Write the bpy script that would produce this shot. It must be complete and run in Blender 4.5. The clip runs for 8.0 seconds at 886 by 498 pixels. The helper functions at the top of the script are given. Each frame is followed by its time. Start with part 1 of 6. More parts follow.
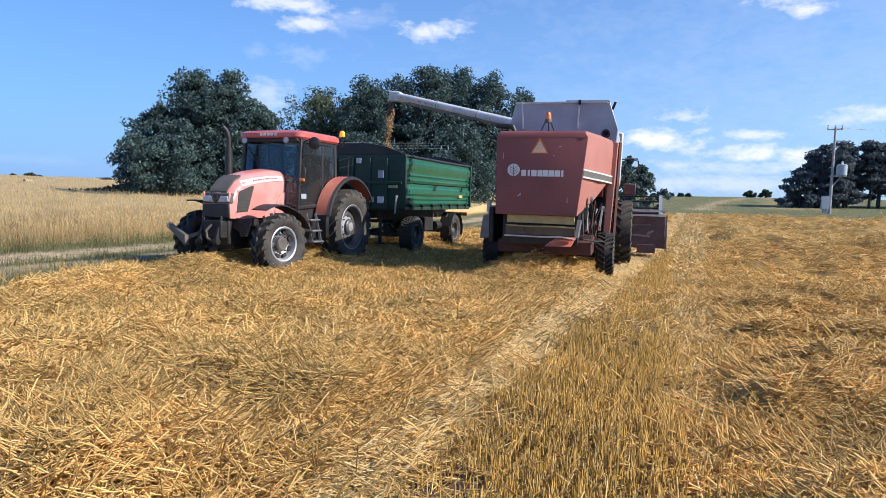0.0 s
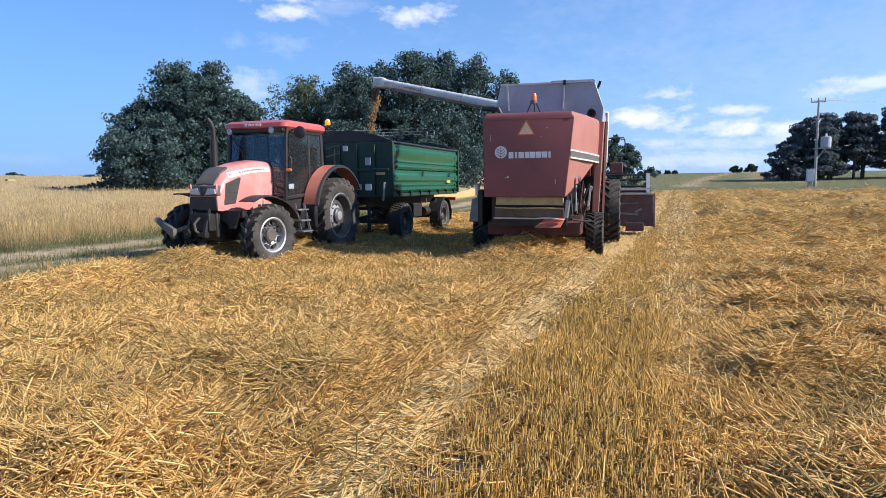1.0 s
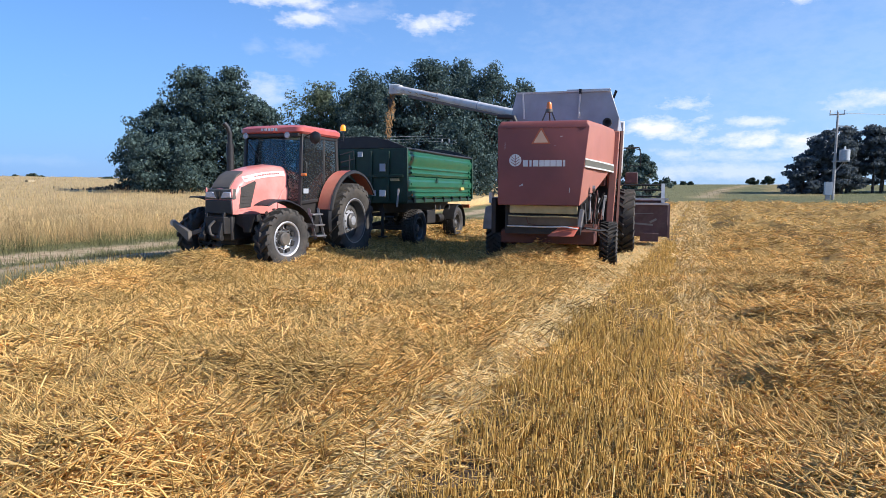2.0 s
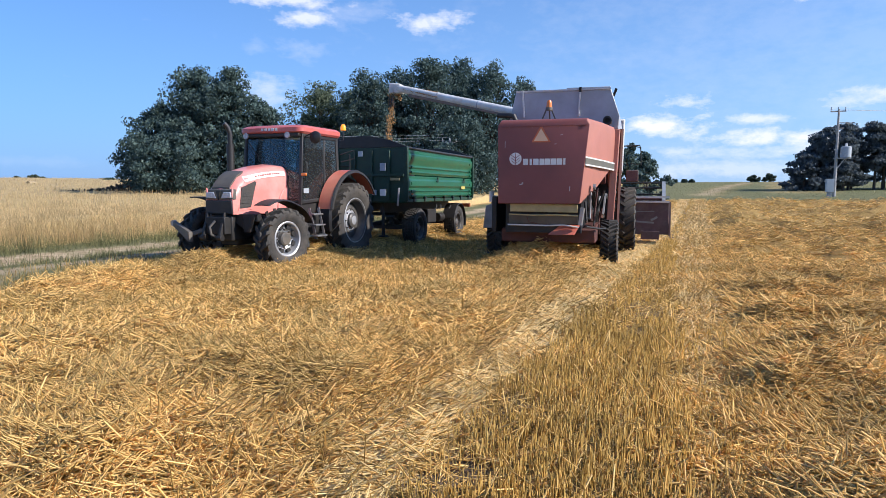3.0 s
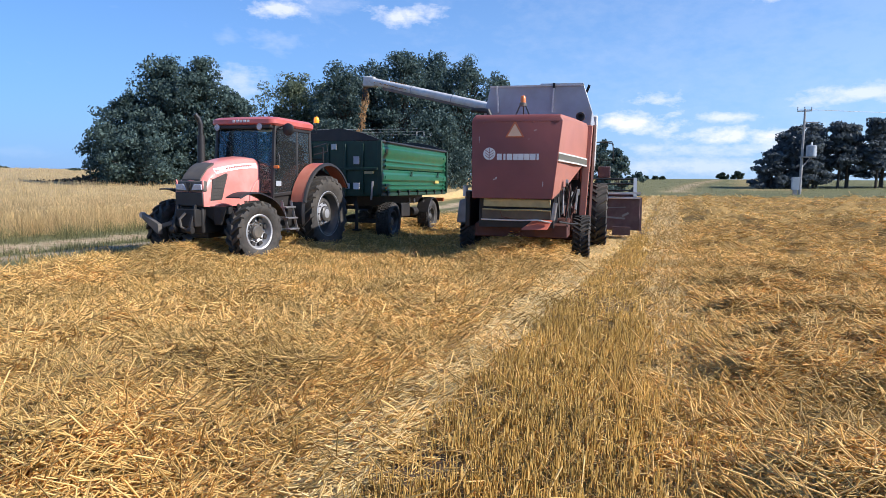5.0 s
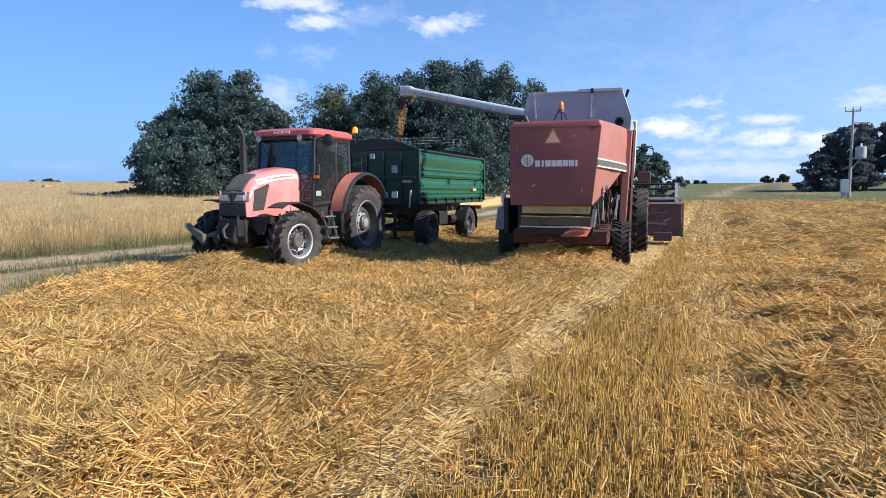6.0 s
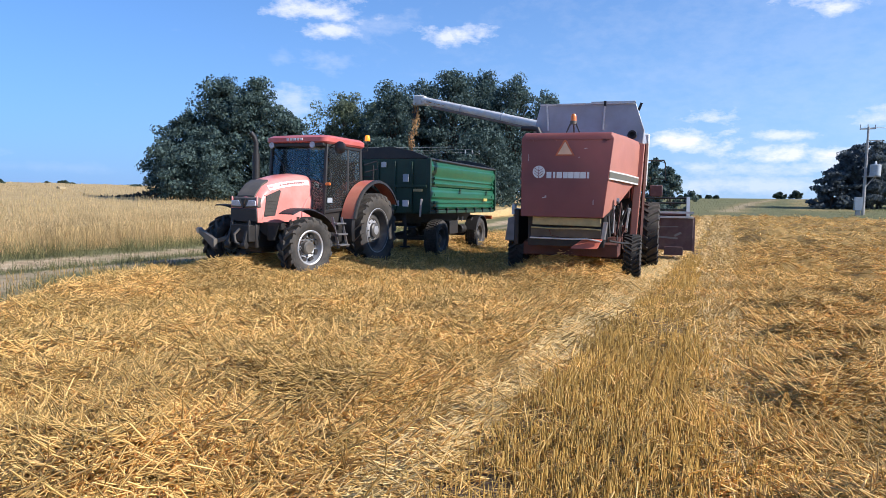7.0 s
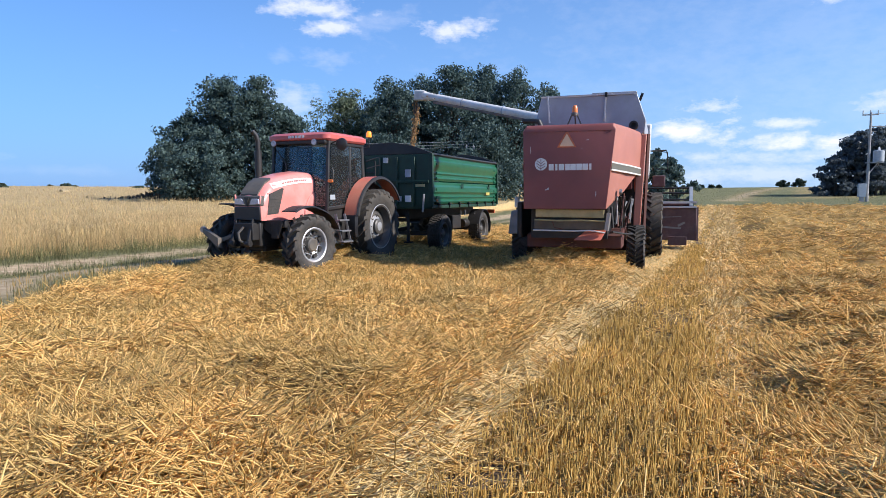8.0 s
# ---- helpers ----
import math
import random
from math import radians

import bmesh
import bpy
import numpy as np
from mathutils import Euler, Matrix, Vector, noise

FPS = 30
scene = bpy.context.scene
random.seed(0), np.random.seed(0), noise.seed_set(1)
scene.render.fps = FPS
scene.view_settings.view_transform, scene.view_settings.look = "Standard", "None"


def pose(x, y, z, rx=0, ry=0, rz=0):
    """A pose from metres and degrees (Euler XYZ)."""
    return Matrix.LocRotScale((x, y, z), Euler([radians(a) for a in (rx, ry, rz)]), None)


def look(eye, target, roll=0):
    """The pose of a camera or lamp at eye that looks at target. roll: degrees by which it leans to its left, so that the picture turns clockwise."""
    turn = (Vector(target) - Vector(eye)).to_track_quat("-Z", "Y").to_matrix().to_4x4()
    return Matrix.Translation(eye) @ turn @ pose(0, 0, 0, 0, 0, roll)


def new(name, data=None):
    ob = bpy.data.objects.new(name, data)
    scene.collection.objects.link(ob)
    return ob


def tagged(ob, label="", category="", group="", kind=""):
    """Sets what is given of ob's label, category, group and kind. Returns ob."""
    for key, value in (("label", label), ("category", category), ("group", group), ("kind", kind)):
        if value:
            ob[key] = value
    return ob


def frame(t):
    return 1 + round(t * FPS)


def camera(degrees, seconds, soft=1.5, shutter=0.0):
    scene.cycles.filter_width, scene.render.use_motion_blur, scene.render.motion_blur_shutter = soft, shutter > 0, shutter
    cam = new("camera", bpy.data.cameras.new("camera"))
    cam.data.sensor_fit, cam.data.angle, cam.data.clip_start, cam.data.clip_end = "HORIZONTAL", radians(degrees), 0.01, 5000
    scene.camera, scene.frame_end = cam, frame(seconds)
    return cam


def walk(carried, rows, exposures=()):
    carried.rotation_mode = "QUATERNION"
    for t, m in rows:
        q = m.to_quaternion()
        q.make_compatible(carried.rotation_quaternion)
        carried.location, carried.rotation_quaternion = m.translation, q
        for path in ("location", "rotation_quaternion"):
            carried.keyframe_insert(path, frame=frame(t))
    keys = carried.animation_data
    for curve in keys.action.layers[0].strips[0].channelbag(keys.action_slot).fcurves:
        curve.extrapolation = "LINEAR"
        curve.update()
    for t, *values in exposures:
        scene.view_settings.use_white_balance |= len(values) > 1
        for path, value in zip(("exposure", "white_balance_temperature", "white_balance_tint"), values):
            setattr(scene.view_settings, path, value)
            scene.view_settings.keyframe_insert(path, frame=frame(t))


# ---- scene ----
# ---------------------------------------------------------------- camera
cam = camera(67.8, 8.0, soft=0.85)


def aim(x, y, z, yaw, pitch, roll):
    """Eye, heading to the left, pitch up, and lean to the left in degrees."""
    return pose(x, y, z, 0, 0, yaw) @ pose(0, 0, 0, 90 + pitch) @ pose(0, 0, 0, 0, 0, roll)


PATH = [
    (0.0, aim(-0.000, 0.004, 1.599, -0.01, -4.46, 1.50)),
    (0.5, aim(-0.013, -0.003, 1.586, 0.43, -5.33, 1.42)),
    (1.0, aim(-0.010, -0.007, 1.589, -0.91, -5.71, -0.47)),
    (1.5, aim(-0.012, -0.007, 1.580, -0.06, -5.87, 0.34)),
    (1.7, aim(-0.011, -0.007, 1.580, 0.18, -5.42, 0.53)),
    (2.8, aim(0.008, -0.001, 1.580, 0.28, -4.85, 0.06)),
    (3.0, aim(0.008, -0.001, 1.579, 0.34, -5.15, 0.11)),
    (3.5, aim(0.026, 0.000, 1.578, -1.18, -5.20, 0.39)),
    (4.0, aim(0.024, 0.009, 1.572, -2.00, -5.71, 0.50)),
    (4.2, aim(0.025, 0.010, 1.573, -2.28, -5.71, 0.86)),
    (5.3, aim(0.002, -0.014, 1.575, -1.54, -5.47, 0.35)),
    (5.5, aim(0.000, -0.015, 1.574, -0.31, -4.88, 0.40)),
    (6.0, aim(-0.011, -0.012, 1.575, 1.30, -4.96, -0.11)),
    (6.5, aim(-0.019, -0.009, 1.574, 2.42, -4.28, 0.55)),
    (7.0, aim(-0.015, -0.009, 1.574, 2.13, -4.15, 1.06)),
    (7.5, aim(-0.016, -0.013, 1.562, 2.13, -4.65, 0.58)),
    (8.0, aim(-0.023, -0.025, 1.562, 2.41, -4.57, -0.12)),
]
walk(cam, PATH, exposures=((0.0, 0.4, 6150, 14), (8.0, 0.4, 6150, 14)))

# ---------------------------------------------------------------- world, sun, exposure
SUN_EL, SUN_X, SUN_Y = radians(33), 0.96, -0.27
SUN_AZ = math.atan2(SUN_X, SUN_Y)


def make_world():
    w = bpy.data.worlds.new("sky")
    scene.world = w
    w.use_nodes = True
    nt = w.node_tree
    nt.nodes.clear()
    N, L = nt.nodes.new, nt.links.new

    def math_node(op, a, b=None, c=None, clamp=False):
        n = N("ShaderNodeMath")
        n.operation, n.use_clamp = op, clamp
        for i, v in enumerate((a, b, c)):
            if v is None:
                continue
            if isinstance(v, (int, float)):
                n.inputs[i].default_value = v
            else:
                L(v, n.inputs[i])
        return n.outputs[0]

    out, bg = N("ShaderNodeOutputWorld"), N("ShaderNodeBackground")
    sky = N("ShaderNodeTexSky")
    sky.sky_type, sky.sun_disc = "NISHITA", False
    sky.sun_elevation, sky.sun_rotation = SUN_EL, SUN_AZ
    sky.air_density, sky.dust_density, sky.ozone_density = 1.0, 0.2, 3.5
    coord = N("ShaderNodeTexCoord")
    sep = N("ShaderNodeSeparateXYZ")
    L(coord.outputs["Generated"], sep.inputs[0])
    az = math_node("ARCTAN2", sep.outputs[0], sep.outputs[1])
    el = math_node("ARCSINE", sep.outputs[2])
    flat = N("ShaderNodeCombineXYZ")
    L(az, flat.inputs[0]), L(math_node("MULTIPLY", el, 1.9), flat.inputs[1])

    def puff(scale, detail, amount):
        n = N("ShaderNodeTexNoise")
        n.inputs["Scale"].default_value, n.inputs["Detail"].default_value = scale, detail
        n.inputs["Roughness"].default_value = 0.6
        L(flat.outputs[0], n.inputs["Vector"])
        return math_node("MULTIPLY", math_node("SUBTRACT", n.outputs[0], 0.5), amount)

    ragged = math_node("ADD", puff(16, 8, 4.2), puff(55, 6, 2.0))
    plain = N("ShaderNodeCombineXYZ")
    L(az, plain.inputs[0]), L(el, plain.inputs[1])
    # azimuth, elevation, half width, half height (radians), density
    clouds = [(-0.218, 0.265, 0.075, 0.015, 0.8), (-0.214, 0.243, 0.045, 0.013, 0.8), (-0.032, 0.242, 0.06, 0.012, 0.8), (-0.148, 0.252, 0.06, 0.02, 0.2),
              (-0.213, 0.195, 0.035, 0.014, 0.22), (-0.278, 0.2, 0.02, 0.01, 0.16), (-0.263, 0.14, 0.05, 0.022, 0.45),
              (0.477, 0.276, 0.055, 0.018, 0.9), (0.487, 0.252, 0.03, 0.012, 0.85), (0.345, 0.122, 0.036, 0.011, 0.85),
              (0.312, 0.091, 0.062, 0.017, 1), (0.437, 0.097, 0.045, 0.008, 0.75), (0.432, 0.068, 0.055, 0.012, 0.9),
              (0.497, 0.069, 0.055, 0.015, 0.95), (0.332, 0.054, 0.03, 0.006, 0.5), (0.587, 0.12, 0.06, 0.012, 0.7), (0.47, 0.052, 0.16, 0.012, 0.55), (0.42, 0.03, 0.2, 0.014, 0.45),
              (0.7, 0.2, 0.6, 0.3, 0.09), (-0.57, 0.035, 0.09, 0.007, 0.07), (-0.7, 0.05, 0.06, 0.008, 0.12), (0.83, 0.22, 0.12, 0.03, 0.8), (-0.9, 0.3, 0.1, 0.03, 0.7),
              (1.6, 0.4, 0.2, 0.06, 0.8), (-1.7, 0.35, 0.22, 0.07, 0.8), (2.6, 0.3, 0.2, 0.05, 0.8), (0.1, 0.6, 0.2, 0.07, 0.7)]
    total = None
    for a, e, hw, hh, dens in clouds:
        sub, scl, ln = N("ShaderNodeVectorMath"), N("ShaderNodeVectorMath"), N("ShaderNodeVectorMath")
        sub.operation, scl.operation, ln.operation = "SUBTRACT", "MULTIPLY", "LENGTH"
        L(plain.outputs[0], sub.inputs[0])
        sub.inputs[1].default_value = (a, e, 0)
        L(sub.outputs[0], scl.inputs[0])
        scl.inputs[1].default_value = (1 / hw, 1 / hh, 0)
        L(scl.outputs[0], ln.inputs[0])
        m = math_node("MULTIPLY", math_node("SUBTRACT", 1.2, ln.outputs["Value"]), 1.15)
        m = math_node("ADD", m, ragged)
        m = math_node("MULTIPLY", math_node("MULTIPLY", m, 0.75, clamp=True), dens)
        total = m if total is None else math_node("MAXIMUM", total, m)
    mix = N("ShaderNodeMixRGB")
    L(math_node("MULTIPLY", total, 0.95), mix.inputs[0])
    deep = N("ShaderNodeMixRGB")
    deep.blend_type, deep.inputs[0].default_value, deep.inputs[2].default_value = "MULTIPLY", 1.0, (0.63, 1.01, 1.38, 1)
    haze = N("ShaderNodeMixRGB")
    thick = math_node("MULTIPLY", math_node("EXPONENT", math_node("MULTIPLY", math_node("ABSOLUTE", el), -4.0)), 0.92)
    # the haze is paler towards the sun's side
    pale = N("ShaderNodeMixRGB")
    L(math_node("MULTIPLY_ADD", sep.outputs[0], 0.8, 0.5, clamp=True), pale.inputs[0])
    pale.inputs[1].default_value, pale.inputs[2].default_value = (1.9, 3.45, 6.6, 1), (3.7, 5.3, 7.3, 1)
    L(pale.outputs[0], haze.inputs[2])
    L(sky.outputs[0], deep.inputs[1]), L(thick, haze.inputs[0]), L(deep.outputs[0], haze.inputs[1]), L(haze.outputs[0], mix.inputs[1])
    mix.inputs[2].default_value = (8.2, 8.3, 8.6, 1)
    L(mix.outputs[0], bg.inputs[0])
    bg.inputs[1].default_value = 0.098
    L(bg.outputs[0], out.inputs[0])


make_world()
sun = new("sun", bpy.data.lights.new("sun", "SUN"))
sun.data.energy, sun.data.angle, sun.data.color = 5.0, radians(0.53), (1.0, 0.94, 0.84)
sun.matrix_world = look((60 * SUN_X, 60 * SUN_Y, 60 * math.tan(SUN_EL)), (0, 0, 0))

# ---------------------------------------------------------------- materials


def material(name, color, rough=0.6, metal=0.0, var=0.15, scale=6.0, bump=0.0, bump_scale=60.0, second=None, second_amount=0.0, second_scale=2.0, island=0.0, coat=0.0, rand=0.0):
    """A surface with grain at two scales, patches of a second colour (dust, stains, painted sheen) and fine relief."""
    m = bpy.data.materials.new(name)
    m.use_nodes = True
    nt = m.node_tree
    N, L = nt.nodes.new, nt.links.new
    b = nt.nodes["Principled BSDF"]
    b.inputs["Metallic"].default_value = metal
    b.inputs["Coat Weight"].default_value = coat
    tc = N("ShaderNodeTexCoord")
    n1 = N("ShaderNodeTexNoise")
    n1.inputs["Scale"].default_value, n1.inputs["Detail"].default_value = scale, 5
    L(tc.outputs["Object"], n1.inputs["Vector"])
    hsv = N("ShaderNodeHueSaturation")
    hsv.inputs["Color"].default_value = (*color, 1)
    mr = N("ShaderNodeMapRange")
    L(n1.outputs[0], mr.inputs[0])
    mr.inputs["From Min"].default_value, mr.inputs["From Max"].default_value = 0.3, 0.7
    mr.inputs["To Min"].default_value, mr.inputs["To Max"].default_value = 1 - var, 1 + var
    value = mr.outputs[0]
    for amount, kind in ((island, 0), (rand, 1)):
        if not amount:
            continue
        src = N("ShaderNodeNewGeometry").outputs["Random Per Island"] if kind == 0 else N("ShaderNodeObjectInfo").outputs["Random"]
        m2 = N("ShaderNodeMapRange")
        L(src, m2.inputs[0])
        m2.inputs["To Min"].default_value, m2.inputs["To Max"].default_value = 1 - amount, 1 + amount
        mul = N("ShaderNodeMath")
        mul.operation = "MULTIPLY"
        L(value, mul.inputs[0]), L(m2.outputs[0], mul.inputs[1])
        value = mul.outputs[0]
    L(value, hsv.inputs["Value"])
    col = hsv.outputs[0]
    rough_out = None
    if second:
        n2 = N("ShaderNodeTexNoise")
        n2.inputs["Scale"].default_value, n2.inputs["Detail"].default_value, n2.inputs["Roughness"].default_value = second_scale, 8, 0.65
        L(tc.outputs["Object"], n2.inputs["Vector"])
        r2 = N("ShaderNodeMapRange")
        L(n2.outputs[0], r2.inputs[0])
        r2.inputs["From Min"].default_value, r2.inputs["From Max"].default_value = 0.42, 0.72
        r2.inputs["To Min"].default_value, r2.inputs["To Max"].default_value = second_amount * 0.25, second_amount
        mx = N("ShaderNodeMixRGB")
        L(r2.outputs[0], mx.inputs[0]), L(col, mx.inputs[1])
        mx.inputs[2].default_value = (*second, 1)
        col = mx.outputs[0]
        r3 = N("ShaderNodeMapRange")
        L(r2.outputs[0], r3.inputs[0])
        r3.inputs["To Min"].default_value, r3.inputs["To Max"].default_value = rough, min(1.0, rough + 0.5)
        rough_out = r3.outputs[0]
    L(col, b.inputs["Base Color"])
    if rough_out:
        L(rough_out, b.inputs["Roughness"])
    else:
        b.inputs["Roughness"].default_value = rough
    if bump:
        n3 = N("ShaderNodeTexNoise")
        n3.inputs["Scale"].default_value, n3.inputs["Detail"].default_value = bump_scale, 6
        L(tc.outputs["Object"], n3.inputs["Vector"])
        bp = N("ShaderNodeBump")
        bp.inputs["Strength"].default_value, bp.inputs["Distance"].default_value = bump, 0.02
        L(n3.outputs[0], bp.inputs["Height"])
        L(bp.outputs[0], b.inputs["Normal"])
    return m


def leafy(name, color, island=0.35, tint=(0.2, 0.2, 0.05), through_light=0.25, rough=0.55):
    """Leaves or stalks: each island its own tone between two colours, a little light let through."""
    m = bpy.data.materials.new(name)
    m.use_nodes = True
    nt = m.node_tree
    N, L = nt.nodes.new, nt.links.new
    b = nt.nodes["Principled BSDF"]
    b.inputs["Roughness"].default_value, b.inputs["Specular IOR Level"].default_value = rough, 0.22
    geo = N("ShaderNodeNewGeometry")
    ramp = N("ShaderNodeValToRGB")
    ramp.color_ramp.elements[0].color = (*[c * (1 - island) for c in color], 1)
    ramp.color_ramp.elements[1].color = (*[c * (1 - island * 0.2) + t * island for c, t in zip(color, tint)], 1)
    ramp.color_ramp.elements.new(0.55).color = (*color, 1)
    L(geo.outputs["Random Per Island"], ramp.inputs[0])
    tc, n = N("ShaderNodeTexCoord"), N("ShaderNodeTexNoise")
    n.inputs["Scale"].default_value, n.inputs["Detail"].default_value = 0.9, 4
    L(tc.outputs["Object"], n.inputs["Vector"])
    mr = N("ShaderNodeMapRange")
    L(n.outputs[0], mr.inputs[0])
    mr.inputs["From Min"].default_value, mr.inputs["From Max"].default_value = 0.3, 0.7
    mr.inputs["To Min"].default_value, mr.inputs["To Max"].default_value = 0.78, 1.2
    hsv = N("ShaderNodeHueSaturation")
    L(ramp.outputs[0], hsv.inputs["Color"]), L(mr.outputs[0], hsv.inputs["Value"])
    L(hsv.outputs[0], b.inputs["Base Color"])
    tr, mx = N("ShaderNodeBsdfTranslucent"), N("ShaderNodeMixShader")
    L(hsv.outputs[0], tr.inputs[0])
    mx.inputs[0].default_value = through_light
    L(b.outputs[0], mx.inputs[1]), L(tr.outputs[0], mx.inputs[2])
    L(mx.outputs[0], nt.nodes["Material Output"].inputs[0])
    return m


def glass(name, tint, rough=0.03):
    m = bpy.data.materials.new(name)
    m.use_nodes = True
    nt = m.node_tree
    N, L = nt.nodes.new, nt.links.new
    nt.nodes.remove(nt.nodes["Principled BSDF"])
    t, g, fr, mx = N("ShaderNodeBsdfTransparent"), N("ShaderNodeBsdfGlossy"), N("ShaderNodeFresnel"), N("ShaderNodeMixShader")
    t.inputs[0].default_value = (*tint, 1)
    g.inputs["Roughness"].default_value = rough
    fr.inputs[0].default_value = 1.45
    L(fr.outputs[0], mx.inputs[0]), L(t.outputs[0], mx.inputs[1]), L(g.outputs[0], mx.inputs[2])
    dust, both = N("ShaderNodeBsdfDiffuse"), N("ShaderNodeMixShader")
    dust.inputs[0].default_value, both.inputs[0].default_value = (0.4, 0.4, 0.4, 1), 0.025
    L(mx.outputs[0], both.inputs[1]), L(dust.outputs[0], both.inputs[2])
    L(both.outputs[0], nt.nodes["Material Output"].inputs[0])
    return m


def glowing(name, color, strength):
    m = bpy.data.materials.new(name)
    m.use_nodes = True
    b = m.node_tree.nodes["Principled BSDF"]
    b.inputs["Base Color"].default_value, b.inputs["Roughness"].default_value = (*color, 1), 0.2
    b.inputs["Emission Color"].default_value, b.inputs["Emission Strength"].default_value = (*color, 1), strength
    return m


DUST = (0.42, 0.33, 0.2)
# pale pink second colour puts the hood's sky sheen into the paint
M_RED = material("tractor_red", (0.74, 0.2, 0.16), 0.27, var=0.06, second=(0.8, 0.48, 0.43), second_amount=0.55, second_scale=1.6, coat=0.4, bump=0.02)
M_ROOF = material("roof_red", (0.56, 0.1, 0.08), 0.35, var=0.08, second=(0.6, 0.3, 0.25), second_amount=0.35, coat=0.3)
M_ORANGE = material("fender_red", (0.52, 0.10, 0.055), 0.4, var=0.08, second=DUST, second_amount=0.3, bump=0.02)
M_BLACK = material("black_plastic", (0.014, 0.014, 0.016), 0.5, var=0.2, second=DUST, second_amount=0.05, bump=0.05)
M_IRON = material("dark_iron", (0.02, 0.02, 0.021), 0.55, 0.3, var=0.3, second=(0.16, 0.12, 0.08), second_amount=0.14, bump=0.1)
M_GREY = material("dark_grey_panel", (0.06, 0.058, 0.058), 0.5, var=0.2, second=DUST, second_amount=0.3)
M_MESH = material("dark_mesh", (0.035, 0.033, 0.033), 0.7, var=0.3, scale=40, second=DUST, second_amount=0.08, bump=0.3, bump_scale=200)
M_RUBBER = material("tyre_rubber", (0.02, 0.02, 0.021), 0.75, var=0.25, scale=12, second=(0.2, 0.165, 0.12), second_amount=0.4, second_scale=3, bump=0.15, bump_scale=90)
M_RIM = material("rim_silver", (0.5, 0.51, 0.53), 0.38, 0.5, var=0.12, second=(0.2, 0.17, 0.13), second_amount=0.3, second_scale=5)
M_RIMDARK = material("rim_dark", (0.075, 0.078, 0.085), 0.45, 0.4, var=0.2, second=DUST, second_amount=0.25)
M_STEEL = material("bare_steel", (0.4, 0.4, 0.4), 0.4, 0.8, var=0.2, second=(0.22, 0.13, 0.08), second_amount=0.3, second_scale=6)
M_WHITE = material("white_paint", (0.78, 0.78, 0.76), 0.5, var=0.06, second=DUST, second_amount=0.15)
M_CHALK = material("weathered_white", (0.72, 0.72, 0.7), 0.55, var=0.12, scale=3, second=(0.25, 0.23, 0.2), second_amount=0.45, second_scale=3.5)
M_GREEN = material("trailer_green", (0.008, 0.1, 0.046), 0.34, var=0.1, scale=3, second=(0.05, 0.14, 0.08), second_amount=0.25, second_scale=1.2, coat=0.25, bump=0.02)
M_DKGREEN = material("trailer_dark_green", (0.008, 0.045, 0.024), 0.45, var=0.2, second=(0.06, 0.07, 0.05), second_amount=0.25)
# one combine paint in two copies: darker for shade, brighter for sunlit sides
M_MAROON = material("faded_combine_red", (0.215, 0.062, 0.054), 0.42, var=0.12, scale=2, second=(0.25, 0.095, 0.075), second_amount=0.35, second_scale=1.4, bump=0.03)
M_SUNLIT = material("sunlit_combine_red", (0.37, 0.135, 0.095), 0.5, var=0.1, scale=2, second=(0.42, 0.2, 0.14), second_amount=0.4, second_scale=1.6, bump=0.03)
M_RUST = material("rusty_red", (0.1, 0.028, 0.02), 0.65, var=0.3, second=(0.075, 0.042, 0.028), second_amount=0.55, second_scale=3, bump=0.1)
M_TANK = material("galvanised_sheet", (0.4, 0.43, 0.49), 0.45, 0.15, var=0.1, scale=2.5, second=(0.22, 0.19, 0.16), second_amount=0.35, second_scale=2.2, bump=0.02)
M_TROUGH = material("dirty_shaded_trough", (0.2, 0.165, 0.15), 0.6, var=0.25, scale=4, second=(0.1, 0.075, 0.06), second_amount=0.6, second_scale=3)
M_CREAM = material("cream_board", (0.5, 0.42, 0.2), 0.6, var=0.15, second=(0.2, 0.14, 0.08), second_amount=0.4, second_scale=5)
M_HEADER = material("header_maroon", (0.085, 0.04, 0.045), 0.55, var=0.2, second=(0.25, 0.2, 0.17), second_amount=0.4, second_scale=4)
M_SIGN = material("orange_sign", (0.9, 0.58, 0.36), 0.5, var=0.08)
M_SIGNRED = material("red_sign_edge", (0.62, 0.16, 0.06), 0.5, var=0.05)
M_STRIPE = material("grey_green_stripe", (0.13, 0.125, 0.1), 0.5, var=0.1)
M_GUARD = material("scuffed_grey_guard", (0.2, 0.215, 0.225), 0.5, 0.1, var=0.2, second=DUST, second_amount=0.3)
M_YELLOW = material("yellow_plate", (0.5, 0.4, 0.1), 0.5)
M_GLASS = glass("tinted_glass", (0.6, 0.7, 0.74))
M_LENS = material("lamp_lens", (0.5, 0.52, 0.56), 0.08, var=0.15, scale=30, coat=1.0)
M_AMBER = glowing("amber_lens", (0.95, 0.3, 0.02), 0.6)
M_AMBERDULL = material("amber_plastic", (0.75, 0.2, 0.03), 0.25, var=0.1, coat=0.5)
M_WOODPOLE = material("grey_pole", (0.34, 0.33, 0.32), 0.75, var=0.2, bump=0.1)
M_SHEETGREY = material("pale_grey_metal", (0.42, 0.45, 0.48), 0.5, 0.2, var=0.1)
M_BARK = material("bark", (0.075, 0.058, 0.045), 0.9, var=0.35, bump=0.6, bump_scale=15)
M_GRAIN = material("grain", (0.33, 0.18, 0.06), 0.6, var=0.15, scale=8, bump=0.6, bump_scale=150, island=0.3)
M_STRAW = leafy("straw", (0.83, 0.56, 0.195), 0.5, (0.66, 0.56, 0.3), 0.33, 0.5)
